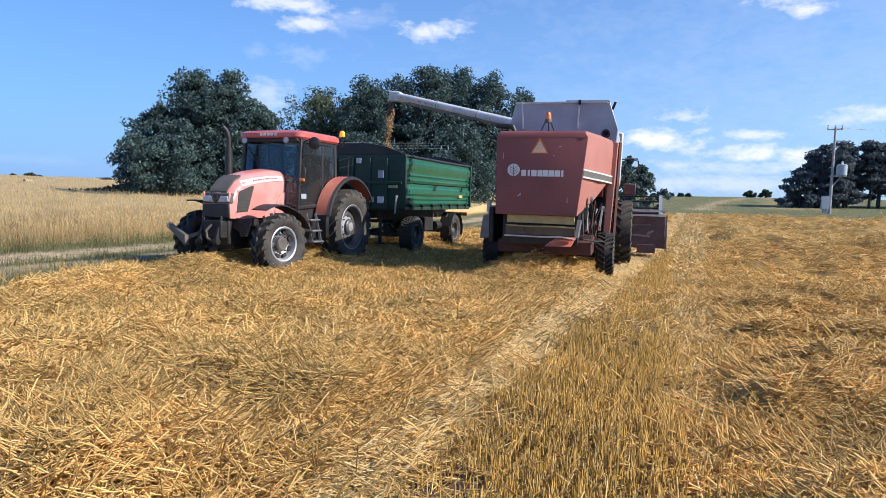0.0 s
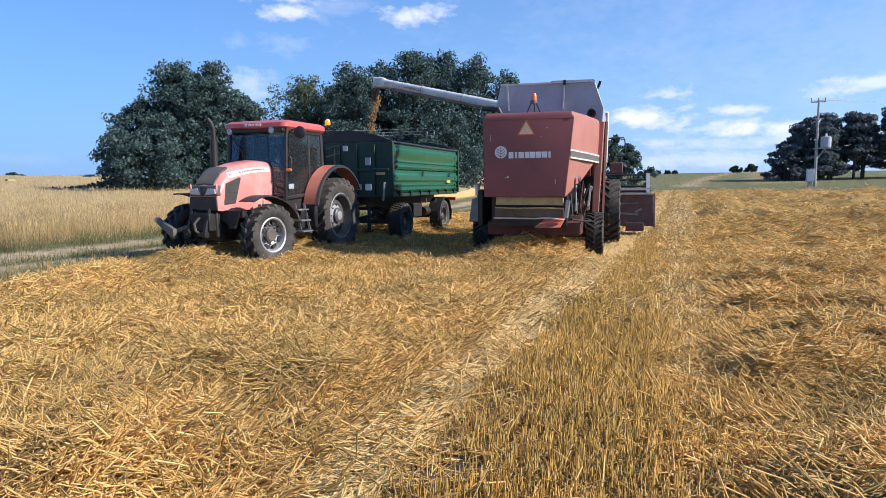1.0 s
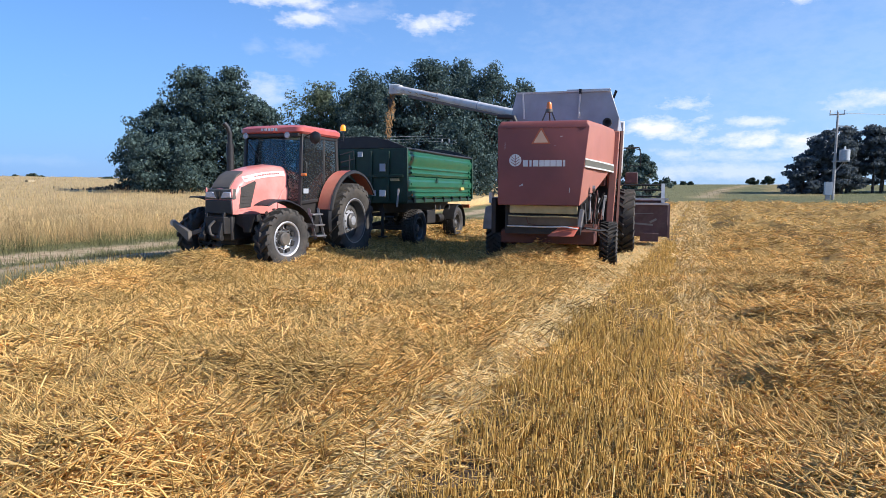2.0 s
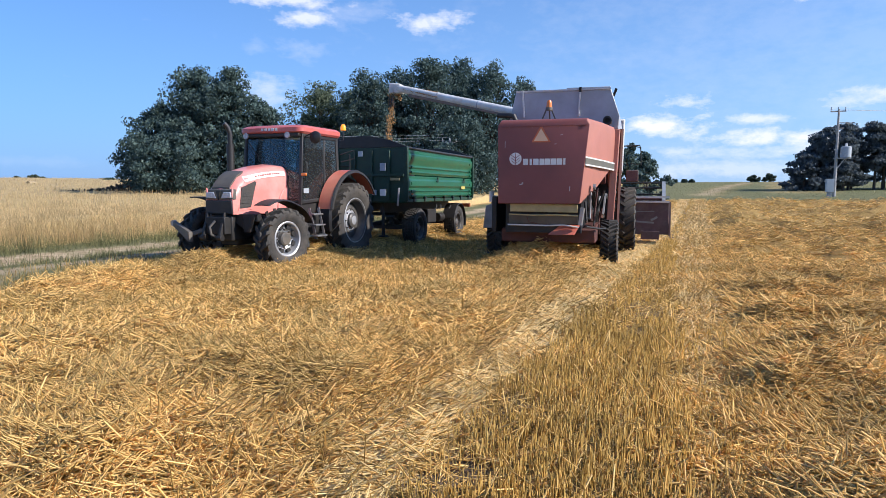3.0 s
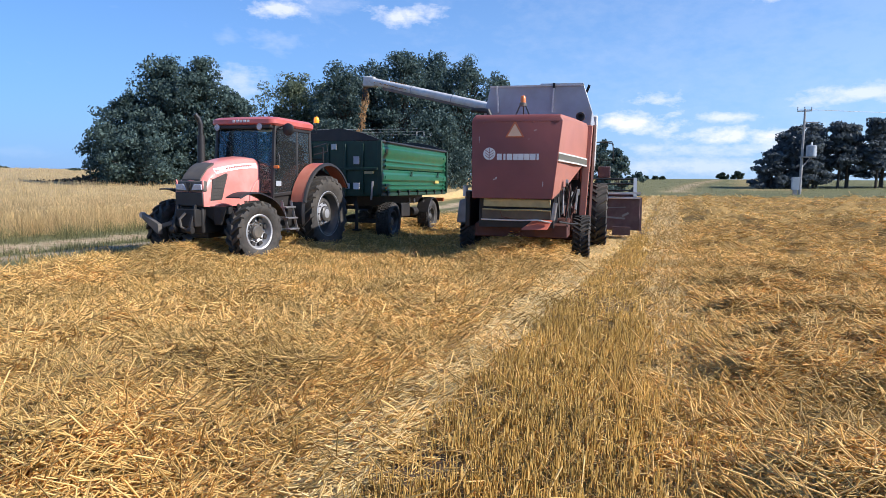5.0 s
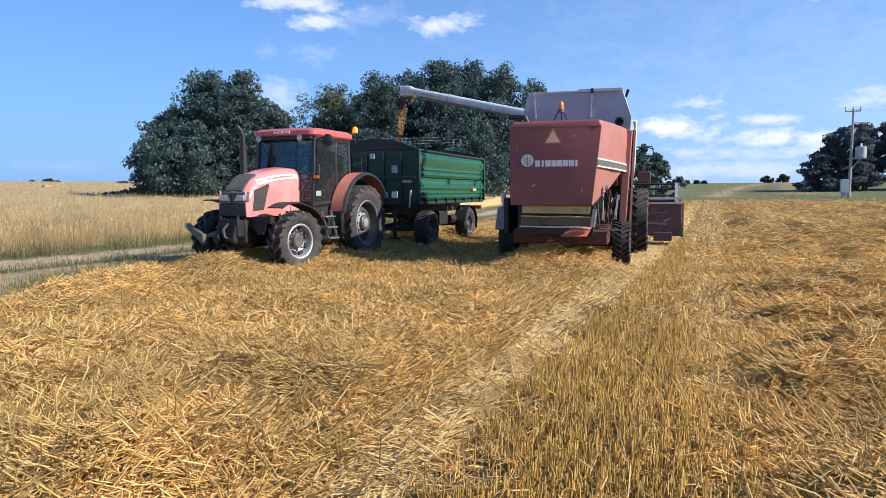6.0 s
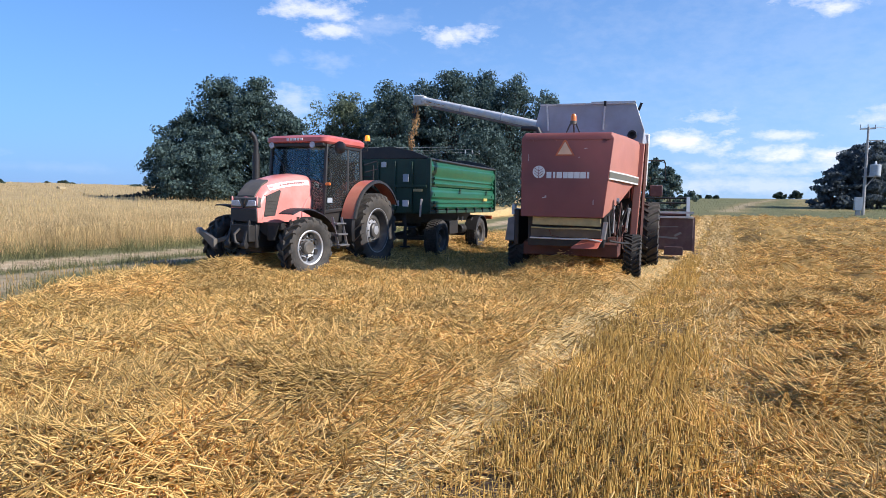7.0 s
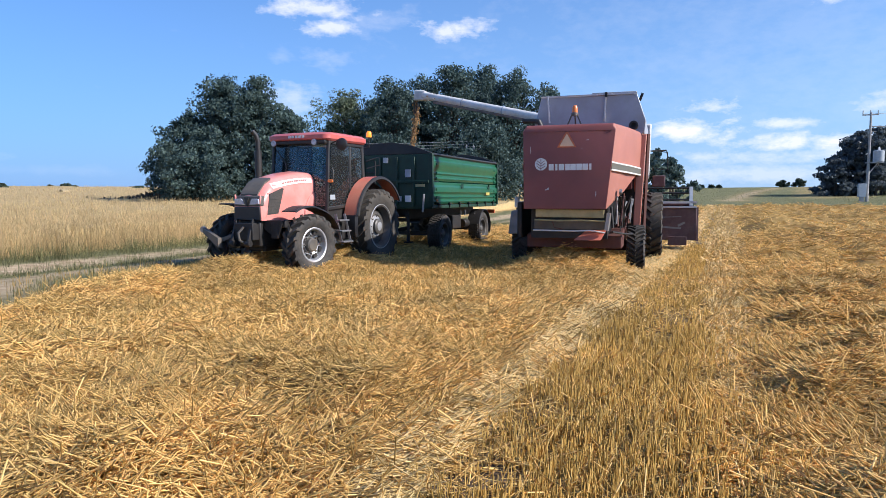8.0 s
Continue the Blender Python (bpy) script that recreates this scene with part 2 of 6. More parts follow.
M_PALE = leafy("pale_straw", (0.86, 0.63, 0.28), 0.35, (0.5, 0.46, 0.28), 0.18, 0.42)
M_STUBBLE = leafy("stubble", (0.66, 0.41, 0.11), 0.55, (0.5, 0.42, 0.2), 0.2, 0.45)
M_CROP = leafy("ripe_crop", (0.72, 0.55, 0.29), 0.35, (0.5, 0.42, 0.22), 0.3, 0.6)
M_GRASS = leafy("grass", (0.19, 0.195, 0.085), 0.6, (0.36, 0.3, 0.14), 0.3, 0.6)
# oak leaf colour is lifted and blued: some distance haze put into it
M_LEAF = leafy("oak_leaves", (0.085, 0.135, 0.122), 0.5, (0.13, 0.16, 0.13), 0.34, 0.6)
M_OLIVE = leafy("pale_leaves", (0.15, 0.19, 0.12), 0.45, (0.16, 0.17, 0.1), 0.34, 0.6)
# needles paler and bluer than their own green, distance haze painted in
M_PINE = leafy("hazy_pine_needles", (0.118, 0.145, 0.16), 0.4, (0.08, 0.09, 0.09), 0.45, 0.6)
M_HAY = leafy("dry_meadow", (0.24, 0.235, 0.125), 0.45, (0.26, 0.22, 0.12), 0.2, 0.7)
# dark tone carries the tree shadow as well as the brown scrub
M_SHADED_SCRUB = leafy("scrub", (0.11, 0.085, 0.06), 0.5, (0.1, 0.08, 0.04), 0.2, 0.7)
M_FAR = leafy("far_leaves", (0.06, 0.085, 0.06), 0.4, (0.05, 0.07, 0.04), 0.2, 0.6)

# ---------------------------------------------------------------- mesh tools


class Form:
    """Collects vertices and faces of one part."""

    def __init__(self):
        self.v, self.f = [], []

    def add(self, verts, faces):
        k = len(self.v)
        self.v += [tuple(p) for p in verts]
        self.f += [tuple(k + i for i in f) for f in faces]
        return self

    def hexa(self, p):
        """Eight corners: four below (counter-clockwise from above), four above."""
        return self.add(p, [(3, 2, 1, 0), (4, 5, 6, 7), (0, 1, 5, 4), (1, 2, 6, 5), (2, 3, 7, 6), (3, 0, 4, 7)])

    def box(self, c, s, turn=None):
        pts = [Vector((x * s[0] / 2, y * s[1] / 2, z * s[2] / 2)) for z in (-1, 1) for x, y in ((-1, -1), (1, -1), (1, 1), (-1, 1))]
        if turn:
            r = Euler([radians(a) for a in turn]).to_matrix()
            pts = [r @ p for p in pts]
        return self.hexa([p + Vector(c) for p in pts])

    def bar(self, a, b, w, h, up=(0, 0, 1)):
        """A beam of section w x h from a to b."""
        a, b = Vector(a), Vector(b)
        d = (b - a).normalized()
        side = d.cross(Vector(up))
        side = side.normalized() if side.length > 1e-4 else Vector((1, 0, 0))
        top = side.cross(d).normalized()
        q = [(-w / 2, -h / 2), (w / 2, -h / 2), (w / 2, h / 2), (-w / 2, h / 2)]
        return self.hexa([a + side * x + top * y for x, y in q] + [b + side * x + top * y for x, y in q])

    def tube(self, pts, r, n=10, cap=True):
        """A round bar through the points; r a number or one for each point."""
        pts = [Vector(p) for p in pts]
        rs = r if isinstance(r, (list, tuple)) else [r] * len(pts)
        k, ref, rings = len(self.v), None, []
        for i, p in enumerate(pts):
            d = (pts[min(i + 1, len(pts) - 1)] - pts[max(i - 1, 0)]).normalized()
            if ref is None:
                ref = d.orthogonal().normalized()
            ref = (ref - d * ref.dot(d)).normalized()
            e = d.cross(ref)
            self.v += [tuple(p + (ref * math.cos(2 * math.pi * j / n) + e * math.sin(2 * math.pi * j / n)) * rs[i]) for j in range(n)]
        for i in range(len(pts) - 1):
            for j in range(n):
                a, b = k + i * n + j, k + i * n + (j + 1) % n
                self.f.append((a, b, b + n, a + n))
        if cap:
            self.f.append(tuple(k + j for j in reversed(range(n))))
            self.f.append(tuple(k + (len(pts) - 1) * n + j for j in range(n)))
        return self

    def lathe(self, profile, n=32, axis="x", c=(0, 0, 0)):
        """Turns (along, radius) rows round the axis."""
        k = len(self.v)
        for a, r in profile:
            for j in range(n):
                t = 2 * math.pi * j / n
                p = {"x": (a, r * math.cos(t), r * math.sin(t)), "z": (r * math.cos(t), r * math.sin(t), a), "y": (r * math.sin(t), a, r * math.cos(t))}[axis]
                self.v.append((p[0] + c[0], p[1] + c[1], p[2] + c[2]))
        for i in range(len(profile) - 1):
            for j in range(n):
                a, b = k + i * n + j, k + i * n + (j + 1) % n
                self.f.append((a, a + n, b + n, b))
        return self

    def loft(self, rings, closed=True, cap=True):
        """Skins rings of equally many points."""
        k, n = len(self.v), len(rings[0])
        for ring in rings:
            self.v += [tuple(p) for p in ring]
        for i in range(len(rings) - 1):
            for j in range(n if closed else n - 1):
                a, b = k + i * n + j, k + i * n + (j + 1) % n
                self.f.append((a, b, b + n, a + n))
        if cap and closed:
            self.f.append(tuple(k + j for j in reversed(range(n))))
            self.f.append(tuple(k + (len(rings) - 1) * n + j for j in range(n)))
        return self

    def slab(self, outline, depth, to3):
        """Extrudes a 2D outline; to3(u, v, w) gives the place."""
        n, k = len(outline), len(self.v)
        self.v += [tuple(to3(u, v, 0)) for u, v in outline] + [tuple(to3(u, v, depth)) for u, v in outline]
        self.f.append(tuple(k + i for i in reversed(range(n))))
        self.f.append(tuple(k + n + i for i in range(n)))
        for i in range(n):
            j = (i + 1) % n
            self.f.append((k + i, k + j, k + n + j, k + n + i))
        return self

    def mesh(self, name, mat, smooth=35):
        me = bpy.data.meshes.new(name)
        me.from_pydata(self.v, [], self.f)
        bm = bmesh.new()
        bm.from_mesh(me)
        bmesh.ops.recalc_face_normals(bm, faces=bm.faces)
        bm.to_mesh(me)
        bm.free()
        me.materials.append(mat)
        if smooth:
            me.polygons.foreach_set("use_smooth", [True] * len(me.polygons))
            me.set_sharp_from_angle(angle=radians(smooth))
        me.update()
        return me


def part(name, form, mat, parent=None, label="", bevel=0.0, smooth=35):
    ob = new(name, form.mesh(name, mat, smooth))
    ob.parent = parent
    if label:
        ob["label"] = label
    if bevel:
        b = ob.modifiers.new("bevel", "BEVEL")
        b.width, b.segments, b.limit_method, b.angle_limit = bevel, 2, "ANGLE", radians(40)
    return ob


def thing(name, m, label, category, group="", kind=""):
    ob = new(name)
    ob.matrix_basis = m
    ob.empty_display_size = 0.3
    return tagged(ob, label, category, group, kind)


def fast_mesh(name, verts, faces, mat, smooth=False):
    """A mesh from numpy arrays, all faces of one size."""
    me = bpy.data.meshes.new(name)
    nf, k = faces.shape
    me.vertices.add(len(verts))
    me.vertices.foreach_set("co", verts.astype(np.float32).ravel())
    me.loops.add(nf * k)
    me.loops.foreach_set("vertex_index", faces.astype(np.int32).ravel())
    me.polygons.add(nf)
    me.polygons.foreach_set("loop_start", np.arange(nf, dtype=np.int32) * k)
    me.polygons.foreach_set("loop_total", np.full(nf, k, dtype=np.int32))
    if smooth:
        me.polygons.foreach_set("use_smooth", np.ones(nf, dtype=bool))
    me.update(calc_edges=True)
    me.validate()
    me.materials.append(mat)
    return me


def stalks(p, d, length, radius, sag=0.0, tip=1.0, seg=1):
    """Three-sided stems: feet p, directions d, bent downwards in the middle by sag. Returns vertices and quads."""
    n = len(p)
    d = d / np.linalg.norm(d, axis=1, keepdims=True)
    ref = np.where(np.abs(d[:, 2:3]) > 0.8, np.array([[1.0, 0, 0]]), np.array([[0, 0, 1.0]]))
    a = np.cross(d, ref)
    a /= np.linalg.norm(a, axis=1, keepdims=True)
    b = np.cross(d, a)
    levels = (0.0, 0.5, 1.0) if seg == 2 else (0.0, 1.0)
    k = 3 * len(levels)
    verts = np.empty((n, k, 3))
    length, radius = np.broadcast_to(length, n), np.broadcast_to(radius, n)
    for i, q in enumerate(levels):
        c = p + d * (length * q)[:, None]
        c[:, 2] += sag * length * (1.0 if q == 0.5 else 0.0)
        r = radius * (1 + (tip - 1) * q)
        for j in range(3):
            t = 2 * math.pi * j / 3
            verts[:, i * 3 + j] = c + (a * math.cos(t) + b * math.sin(t)) * r[:, None]
    quad = np.array([(i * 3 + j, i * 3 + (j + 1) % 3, i * 3 + 3 + (j + 1) % 3, i * 3 + 3 + j) for i in range(seg) for j in range(3)])
    faces = (np.arange(n)[:, None, None] * k + quad[None]).reshape(-1, 4)
    return verts.reshape(-1, 3), faces


def lattice(ix, iy, seed):
    h = (ix.astype(np.int64) * 374761393 + iy.astype(np.int64) * 668265263 + seed * 1442695041) & 0x7FFFFFFF
    h = ((h ^ (h >> 13)) * 1274126177) & 0x7FFFFFFF
    return ((h ^ (h >> 16)) & 0xFFFF) / 65535.0


def ripple(x, y, scale, seed):
    """Smooth value noise, 0 to 1."""
    x, y = np.asarray(x, float) / scale, np.asarray(y, float) / scale
    ix, iy = np.floor(x), np.floor(y)
    fx, fy = x - ix, y - iy
    fx, fy = fx * fx * (3 - 2 * fx), fy * fy * (3 - 2 * fy)
    a, b = lattice(ix, iy, seed), lattice(ix + 1, iy, seed)
    c, d = lattice(ix, iy + 1, seed), lattice(ix + 1, iy + 1, seed)
    return (a * (1 - fx) + b * fx) * (1 - fy) + (c * (1 - fx) + d * fx) * fy


# ---------------------------------------------------------------- ground
ROW = radians(21)
RX, RY = math.sin(ROW), math.cos(ROW)


def across(x, y):
    """Metres to the right of the camera, square to the rows of the field."""
    return x * RY - y * RX


def along(x, y):
    return x * RX + y * RY


def cut_edges(s, u):
    """The two sides of the strip of upright stubble, which narrows with distance."""
    far = np.clip(u, 2, 22)
    return -1.46 + 0.02 * (far - 3), -0.08 - 0.034 * (far - 3.5)


def field_edge(u):
    """Where the lying straw ends towards the dirt track; it bends inwards close by."""
    return -11.1 + 0.65 * np.clip(9.1 - u, 0, 4.5)


def land(x, y):
    """The lie of the land, without the straw."""
    r = np.hypot(x, y)
    z = 0.022 * np.clip(r - 40, 0, None) - 0.02 * np.clip(r - 230, 0, None) * (r < 1e9)
    z = np.where(r > 230, np.maximum(4.18 - 0.03 * (r - 230), -6), z)
    z = z + 0.35 * (ripple(x, y, 45, 5) - 0.5) * np.clip((r - 25) / 40, 0, 1)
    s = across(x, y)
    return z - 0.10 * np.exp(-((s + 14.3) / 1.3) ** 2)


def straw_depth(x, y):
    """Height of the lying straw above the soil."""
    s, u = across(x, y), along(x, y)
    lump = 0.42 + 0.8 * ripple(s * 1.0, u * 0.8, 0.5, 11) * ripple(s, u, 1.7, 12) * 2.0
    h = 0.05 * np.clip((-s - 1.8) / 0.6, 0, 1) * np.clip((s - field_edge(u) + 0.1) / 1.2, 0, 1)
    for c, w, a in ((-3.0, 0.9, 0.055), (-5.3, 0.8, 0.045), (-8.1, 1.0, 0.2), (-9.9, 0.6, 0.06), (1.4, 0.8, 0.07), (3.2, 0.7, 0.09), (6.0, 0.9, 0.18), (9.5, 0.9, 0.18), (13.0, 0.9, 0.18), (17.0, 1.0, 0.18), (22.0, 1.2, 0.2)):
        h = h + a * np.exp(-(((s - c - 0.5 * (ripple(u, u * 0, 3.0, 21) - 0.5)) / w) ** 2))
    h = h * lump
    pile = 0.38 * np.exp(-(((x - 1.95) / 0.9) ** 2 + ((y - 13.1) / 0.9) ** 2)) + 0.07 * np.exp(-(((x + 4.6) / 1.5) ** 2 + ((y - 12.0) / 0.6) ** 2)) + 0.1 * np.exp(-(((x + 2.4) / 0.6) ** 2 + ((y - 12.6) / 0.5) ** 2))
    pile = pile * (0.7 + 0.6 * ripple(x, y, 0.4, 13))
    r = np.hypot(x, y)
    heaps = (0.85 * np.clip(ripple(x / 2.6, y, 1.3, 15) - 0.5, 0, 1) + 0.6 * np.clip(ripple(x / 1.6, y, 0.6, 14) - 0.5, 0, 1)) * np.clip((r - 11) / 8, 0, 1) * np.clip((s - 0.5) / 1.0, 0, 1)
    # ragged cross ridges of the windrow with hollows between them
    comb = np.clip(ripple(s / 1.9 + 0.4 * ripple(u, s, 0.8, 18), u, 0.72, 16) - 0.34, 0, 1) * (0.5 + ripple(s, u, 0.3, 17))
    h = h + heaps + 0.25 * comb * np.clip((s - 0.3) / 0.35, 0, 1) * np.clip((16 - r) / 4, 0, 1)
    # small hollows in the spread straw
    pit = np.clip(ripple(s, u, 0.42, 19) - 0.74, 0, 1)
    h = h + (0.1 * np.clip(ripple(s, u * 0.7, 0.62, 20) - 0.4, 0, 1) - 0.22 * pit) * np.clip((-s - 2.0) / 0.5, 0, 1) * np.clip((12 - r) / 4, 0, 1)
    h = np.maximum(h, 0)
    far = np.clip((68 - r) / 6, 0, 1)
    return (h + pile) * far * np.clip((s - field_edge(u) + 0.2) / 0.5, 0, 1)


def ground_z(x, y):
    return land(x, y) + straw_depth(x, y)


def make_ground():
    front = np.radians(np.linspace(-46, 46, 236))
    back = np.radians(np.linspace(46, 314, 54))[1:-1]
    ang = np.concatenate([front, back])
    rad = np.concatenate([[0.0015], np.geomspace(0.6, 12, 170), np.geomspace(12, 80, 250)[1:], np.geomspace(80, 4500, 60)[1:]])
    A, R = np.meshgrid(ang, rad)
    X, Y = R * np.sin(A), R * np.cos(A)
    Z = ground_z(X, Y) + 0.03 * (ripple(X, Y, 0.13, 3) - 0.5) * (R < 60)
    nr, na = X.shape
    verts = np.stack([X, Y, Z], -1).reshape(-1, 3)
    i, j = np.meshgrid(np.arange(nr - 1), np.arange(na), indexing="ij")
    jn = (j + 1) % na
    faces = np.stack([i * na + j, (i + 1) * na + j, (i + 1) * na + jn, i * na + jn], -1).reshape(-1, 4)[:, ::-1]
    m = bpy.data.materials.new("field_ground")
    m.use_nodes = True
    nt = m.node_tree
    N, L = nt.nodes.new, nt.links.new
    b = nt.nodes["Principled BSDF"]
    b.inputs["Roughness"].default_value = 0.9
    b.inputs["Specular IOR Level"].default_value = 0.1
    tc = N("ShaderNodeTexCoord")

    def rough_noise(scale, detail=6, stretch=None):
        n = N("ShaderNodeTexNoise")
        n.inputs["Scale"].default_value, n.inputs["Detail"].default_value = scale, detail
        if stretch:
            mp = N("ShaderNodeMapping")
            mp.inputs["Rotation"].default_value, mp.inputs["Scale"].default_value = (0, 0, stretch[0]), (stretch[1], 1, 1)
            L(tc.outputs["Object"], mp.inputs[0]), L(mp.outputs[0], n.inputs["Vector"])
        else:
            L(tc.outputs["Object"], n.inputs["Vector"])
        return n.outputs[0]

    def ramp(src, *stops):
        r = N("ShaderNodeValToRGB")
        while len(r.color_ramp.elements) < len(stops):
            r.color_ramp.elements.new(0.5)
        for e, (at, c) in zip(r.color_ramp.elements, stops):
            e.position, e.color = at, (*c, 1)
        L(src, r.inputs[0])
        return r.outputs[0]

    def mixed(fac, a, c):
        x = N("ShaderNodeMixRGB")
        L(fac, x.inputs[0]), L(a, x.inputs[1]), L(c, x.inputs[2])
        return x.outputs[0]

    field = mixed(rough_noise(1.1, 8), ramp(rough_noise(30, 8), (0.3, (0.26, 0.16, 0.05)), (0.5, (0.38, 0.24, 0.075)), (0.7, (0.58, 0.4, 0.17))),
                  ramp(rough_noise(45, 8), (0.3, (0.28, 0.17, 0.05)), (0.5, (0.42, 0.255, 0.08)), (0.7, (0.6, 0.43, 0.2))))
    grass = mixed(rough_noise(0.22, 8), ramp(rough_noise(9, 8), (0.3, (0.065, 0.085, 0.032)), (0.7, (0.15, 0.165, 0.07))), ramp(rough_noise(6, 8), (0.3, (0.15, 0.145, 0.07)), (0.7, (0.3, 0.265, 0.14))))
    dirt = ramp(rough_noise(5, 9), (0.3, (0.3, 0.21, 0.125)), (0.5, (0.48, 0.36, 0.22)), (0.75, (0.6, 0.48, 0.32)))
    crop = ramp(rough_noise(2, 9), (0.3, (0.3, 0.21, 0.09)), (0.7, (0.5, 0.36, 0.16)))
    chaff = ramp(rough_noise(40, 8), (0.3, (0.42, 0.3, 0.13)), (0.5, (0.62, 0.46, 0.22)), (0.7, (0.74, 0.58, 0.34)))
    # random dark patches: shade in the gaps between straws, put into the colour
    straw_gaps = ramp(rough_noise(38, 8), (0.3, (0.15, 0.09, 0.03)), (0.7, (0.34, 0.21, 0.075)))
    col = mixed(ramp(rough_noise(3.2, 7), (0.36, (0.8, 0.8, 0.8)), (0.52, (0.0, 0.0, 0.0))), field, straw_gaps)
    soil = ramp(rough_noise(14, 9), (0.3, (0.07, 0.048, 0.03)), (0.7, (0.2, 0.14, 0.085)))
    for key, c in (("soil", soil), ("chaff", chaff), ("dirt", dirt), ("grass", grass), ("crop", crop)):
        at = N("ShaderNodeAttribute")
        at.attribute_name = key
        col = mixed(at.outputs["Fac"], col, c)
    L(col, b.inputs["Base Color"])
    bp = N("ShaderNodeBump")
    bp.inputs["Strength"].default_value, bp.inputs["Distance"].default_value = 0.8, 0.04
    L(rough_noise(40, 8), bp.inputs["Height"]), L(bp.outputs[0], b.inputs["Normal"])
    me = fast_mesh("ground", verts, faces, m, smooth=True)
    s = across(X, Y)
    wob = 1.2 * (ripple(X, Y, 2.5, 31) - 0.5) + 0.6 * (ripple(X, Y, 0.6, 32) - 0.5)
    left, right = cut_edges(s, along(X, Y))
    az = np.degrees(np.arctan2(X, Y))
    track = np.clip((field_edge(along(X, Y)) - s + 0.4 * wob) / 0.5, 0, 1)
    sward = 0.3 * np.clip(0.4 + 2 * wob, 0, 1) + 1.3 * np.exp(-((s + 13.6 + 0.3 * wob) / 0.5) ** 2) + 0.75 * np.exp(-((s - field_edge(along(X, Y)) + 0.5) / 0.6) ** 2) + np.clip((-15.2 - s + 0.6 * wob) / 0.4, 0, 1)
    meadow = np.clip((R - 66 + 3 * wob) / 4, 0, 1) * (s > -16)
    lane = np.exp(-((az - 21.2 - 0.028 * (R - 80) + 0.5 * wob) * R / 57 / 1.5) ** 2) * np.clip((R - 78) / 8, 0, 1) * (R < 200)
    fallow = np.clip((az - 25.2 + wob) / 0.8, 0, 1) * np.clip((31.0 - az) / 0.8, 0, 1) * np.clip((R - 92 + 6 * wob) / 6, 0, 1)
    masks = {"crop": np.clip(np.clip((-16.6 - s + wob) / 0.5, 0, 1) + 0.55 * fallow, 0, 1),
             "grass": np.clip(track * sward + meadow, 0, 1) * (1 - 0.8 * lane),
             "dirt": np.clip(track + lane, 0, 1),
             "chaff": np.clip((along(X, Y) - 1.2) / 1.5, 0, 1) * np.clip((s + 1.95) / 0.15, 0, 1) * np.clip((left - s) / 0.12, 0, 1) + 0.9 * np.clip((s - right) / 0.15, 0, 1) * np.clip((0.38 - s) / 0.2, 0, 1) * np.clip((R - 3) / 6, 0, 1),
             "soil": np.clip(1.5 - np.abs(s - left - 0.12) / 0.22, 0, 1) * np.clip(2.2 * ripple(X, Y, 0.4, 8) - 0.7, 0, 1) + 0.55 * (s > left) * (s < right) * np.clip(1.6 * ripple(X, Y, 0.5, 9) - 0.4, 0, 1)}
    for key, val in masks.items():
        at = me.attributes.new(key, "FLOAT", "POINT")
        at.data.foreach_set("value", np.clip(val, 0, 1).astype(np.float32).ravel())
    return tagged(new("ground", me), "harvested straw field with a dirt track and ripe crop beyond", "ground", kind="structure")


make_ground()

# ---------------------------------------------------------------- wheels


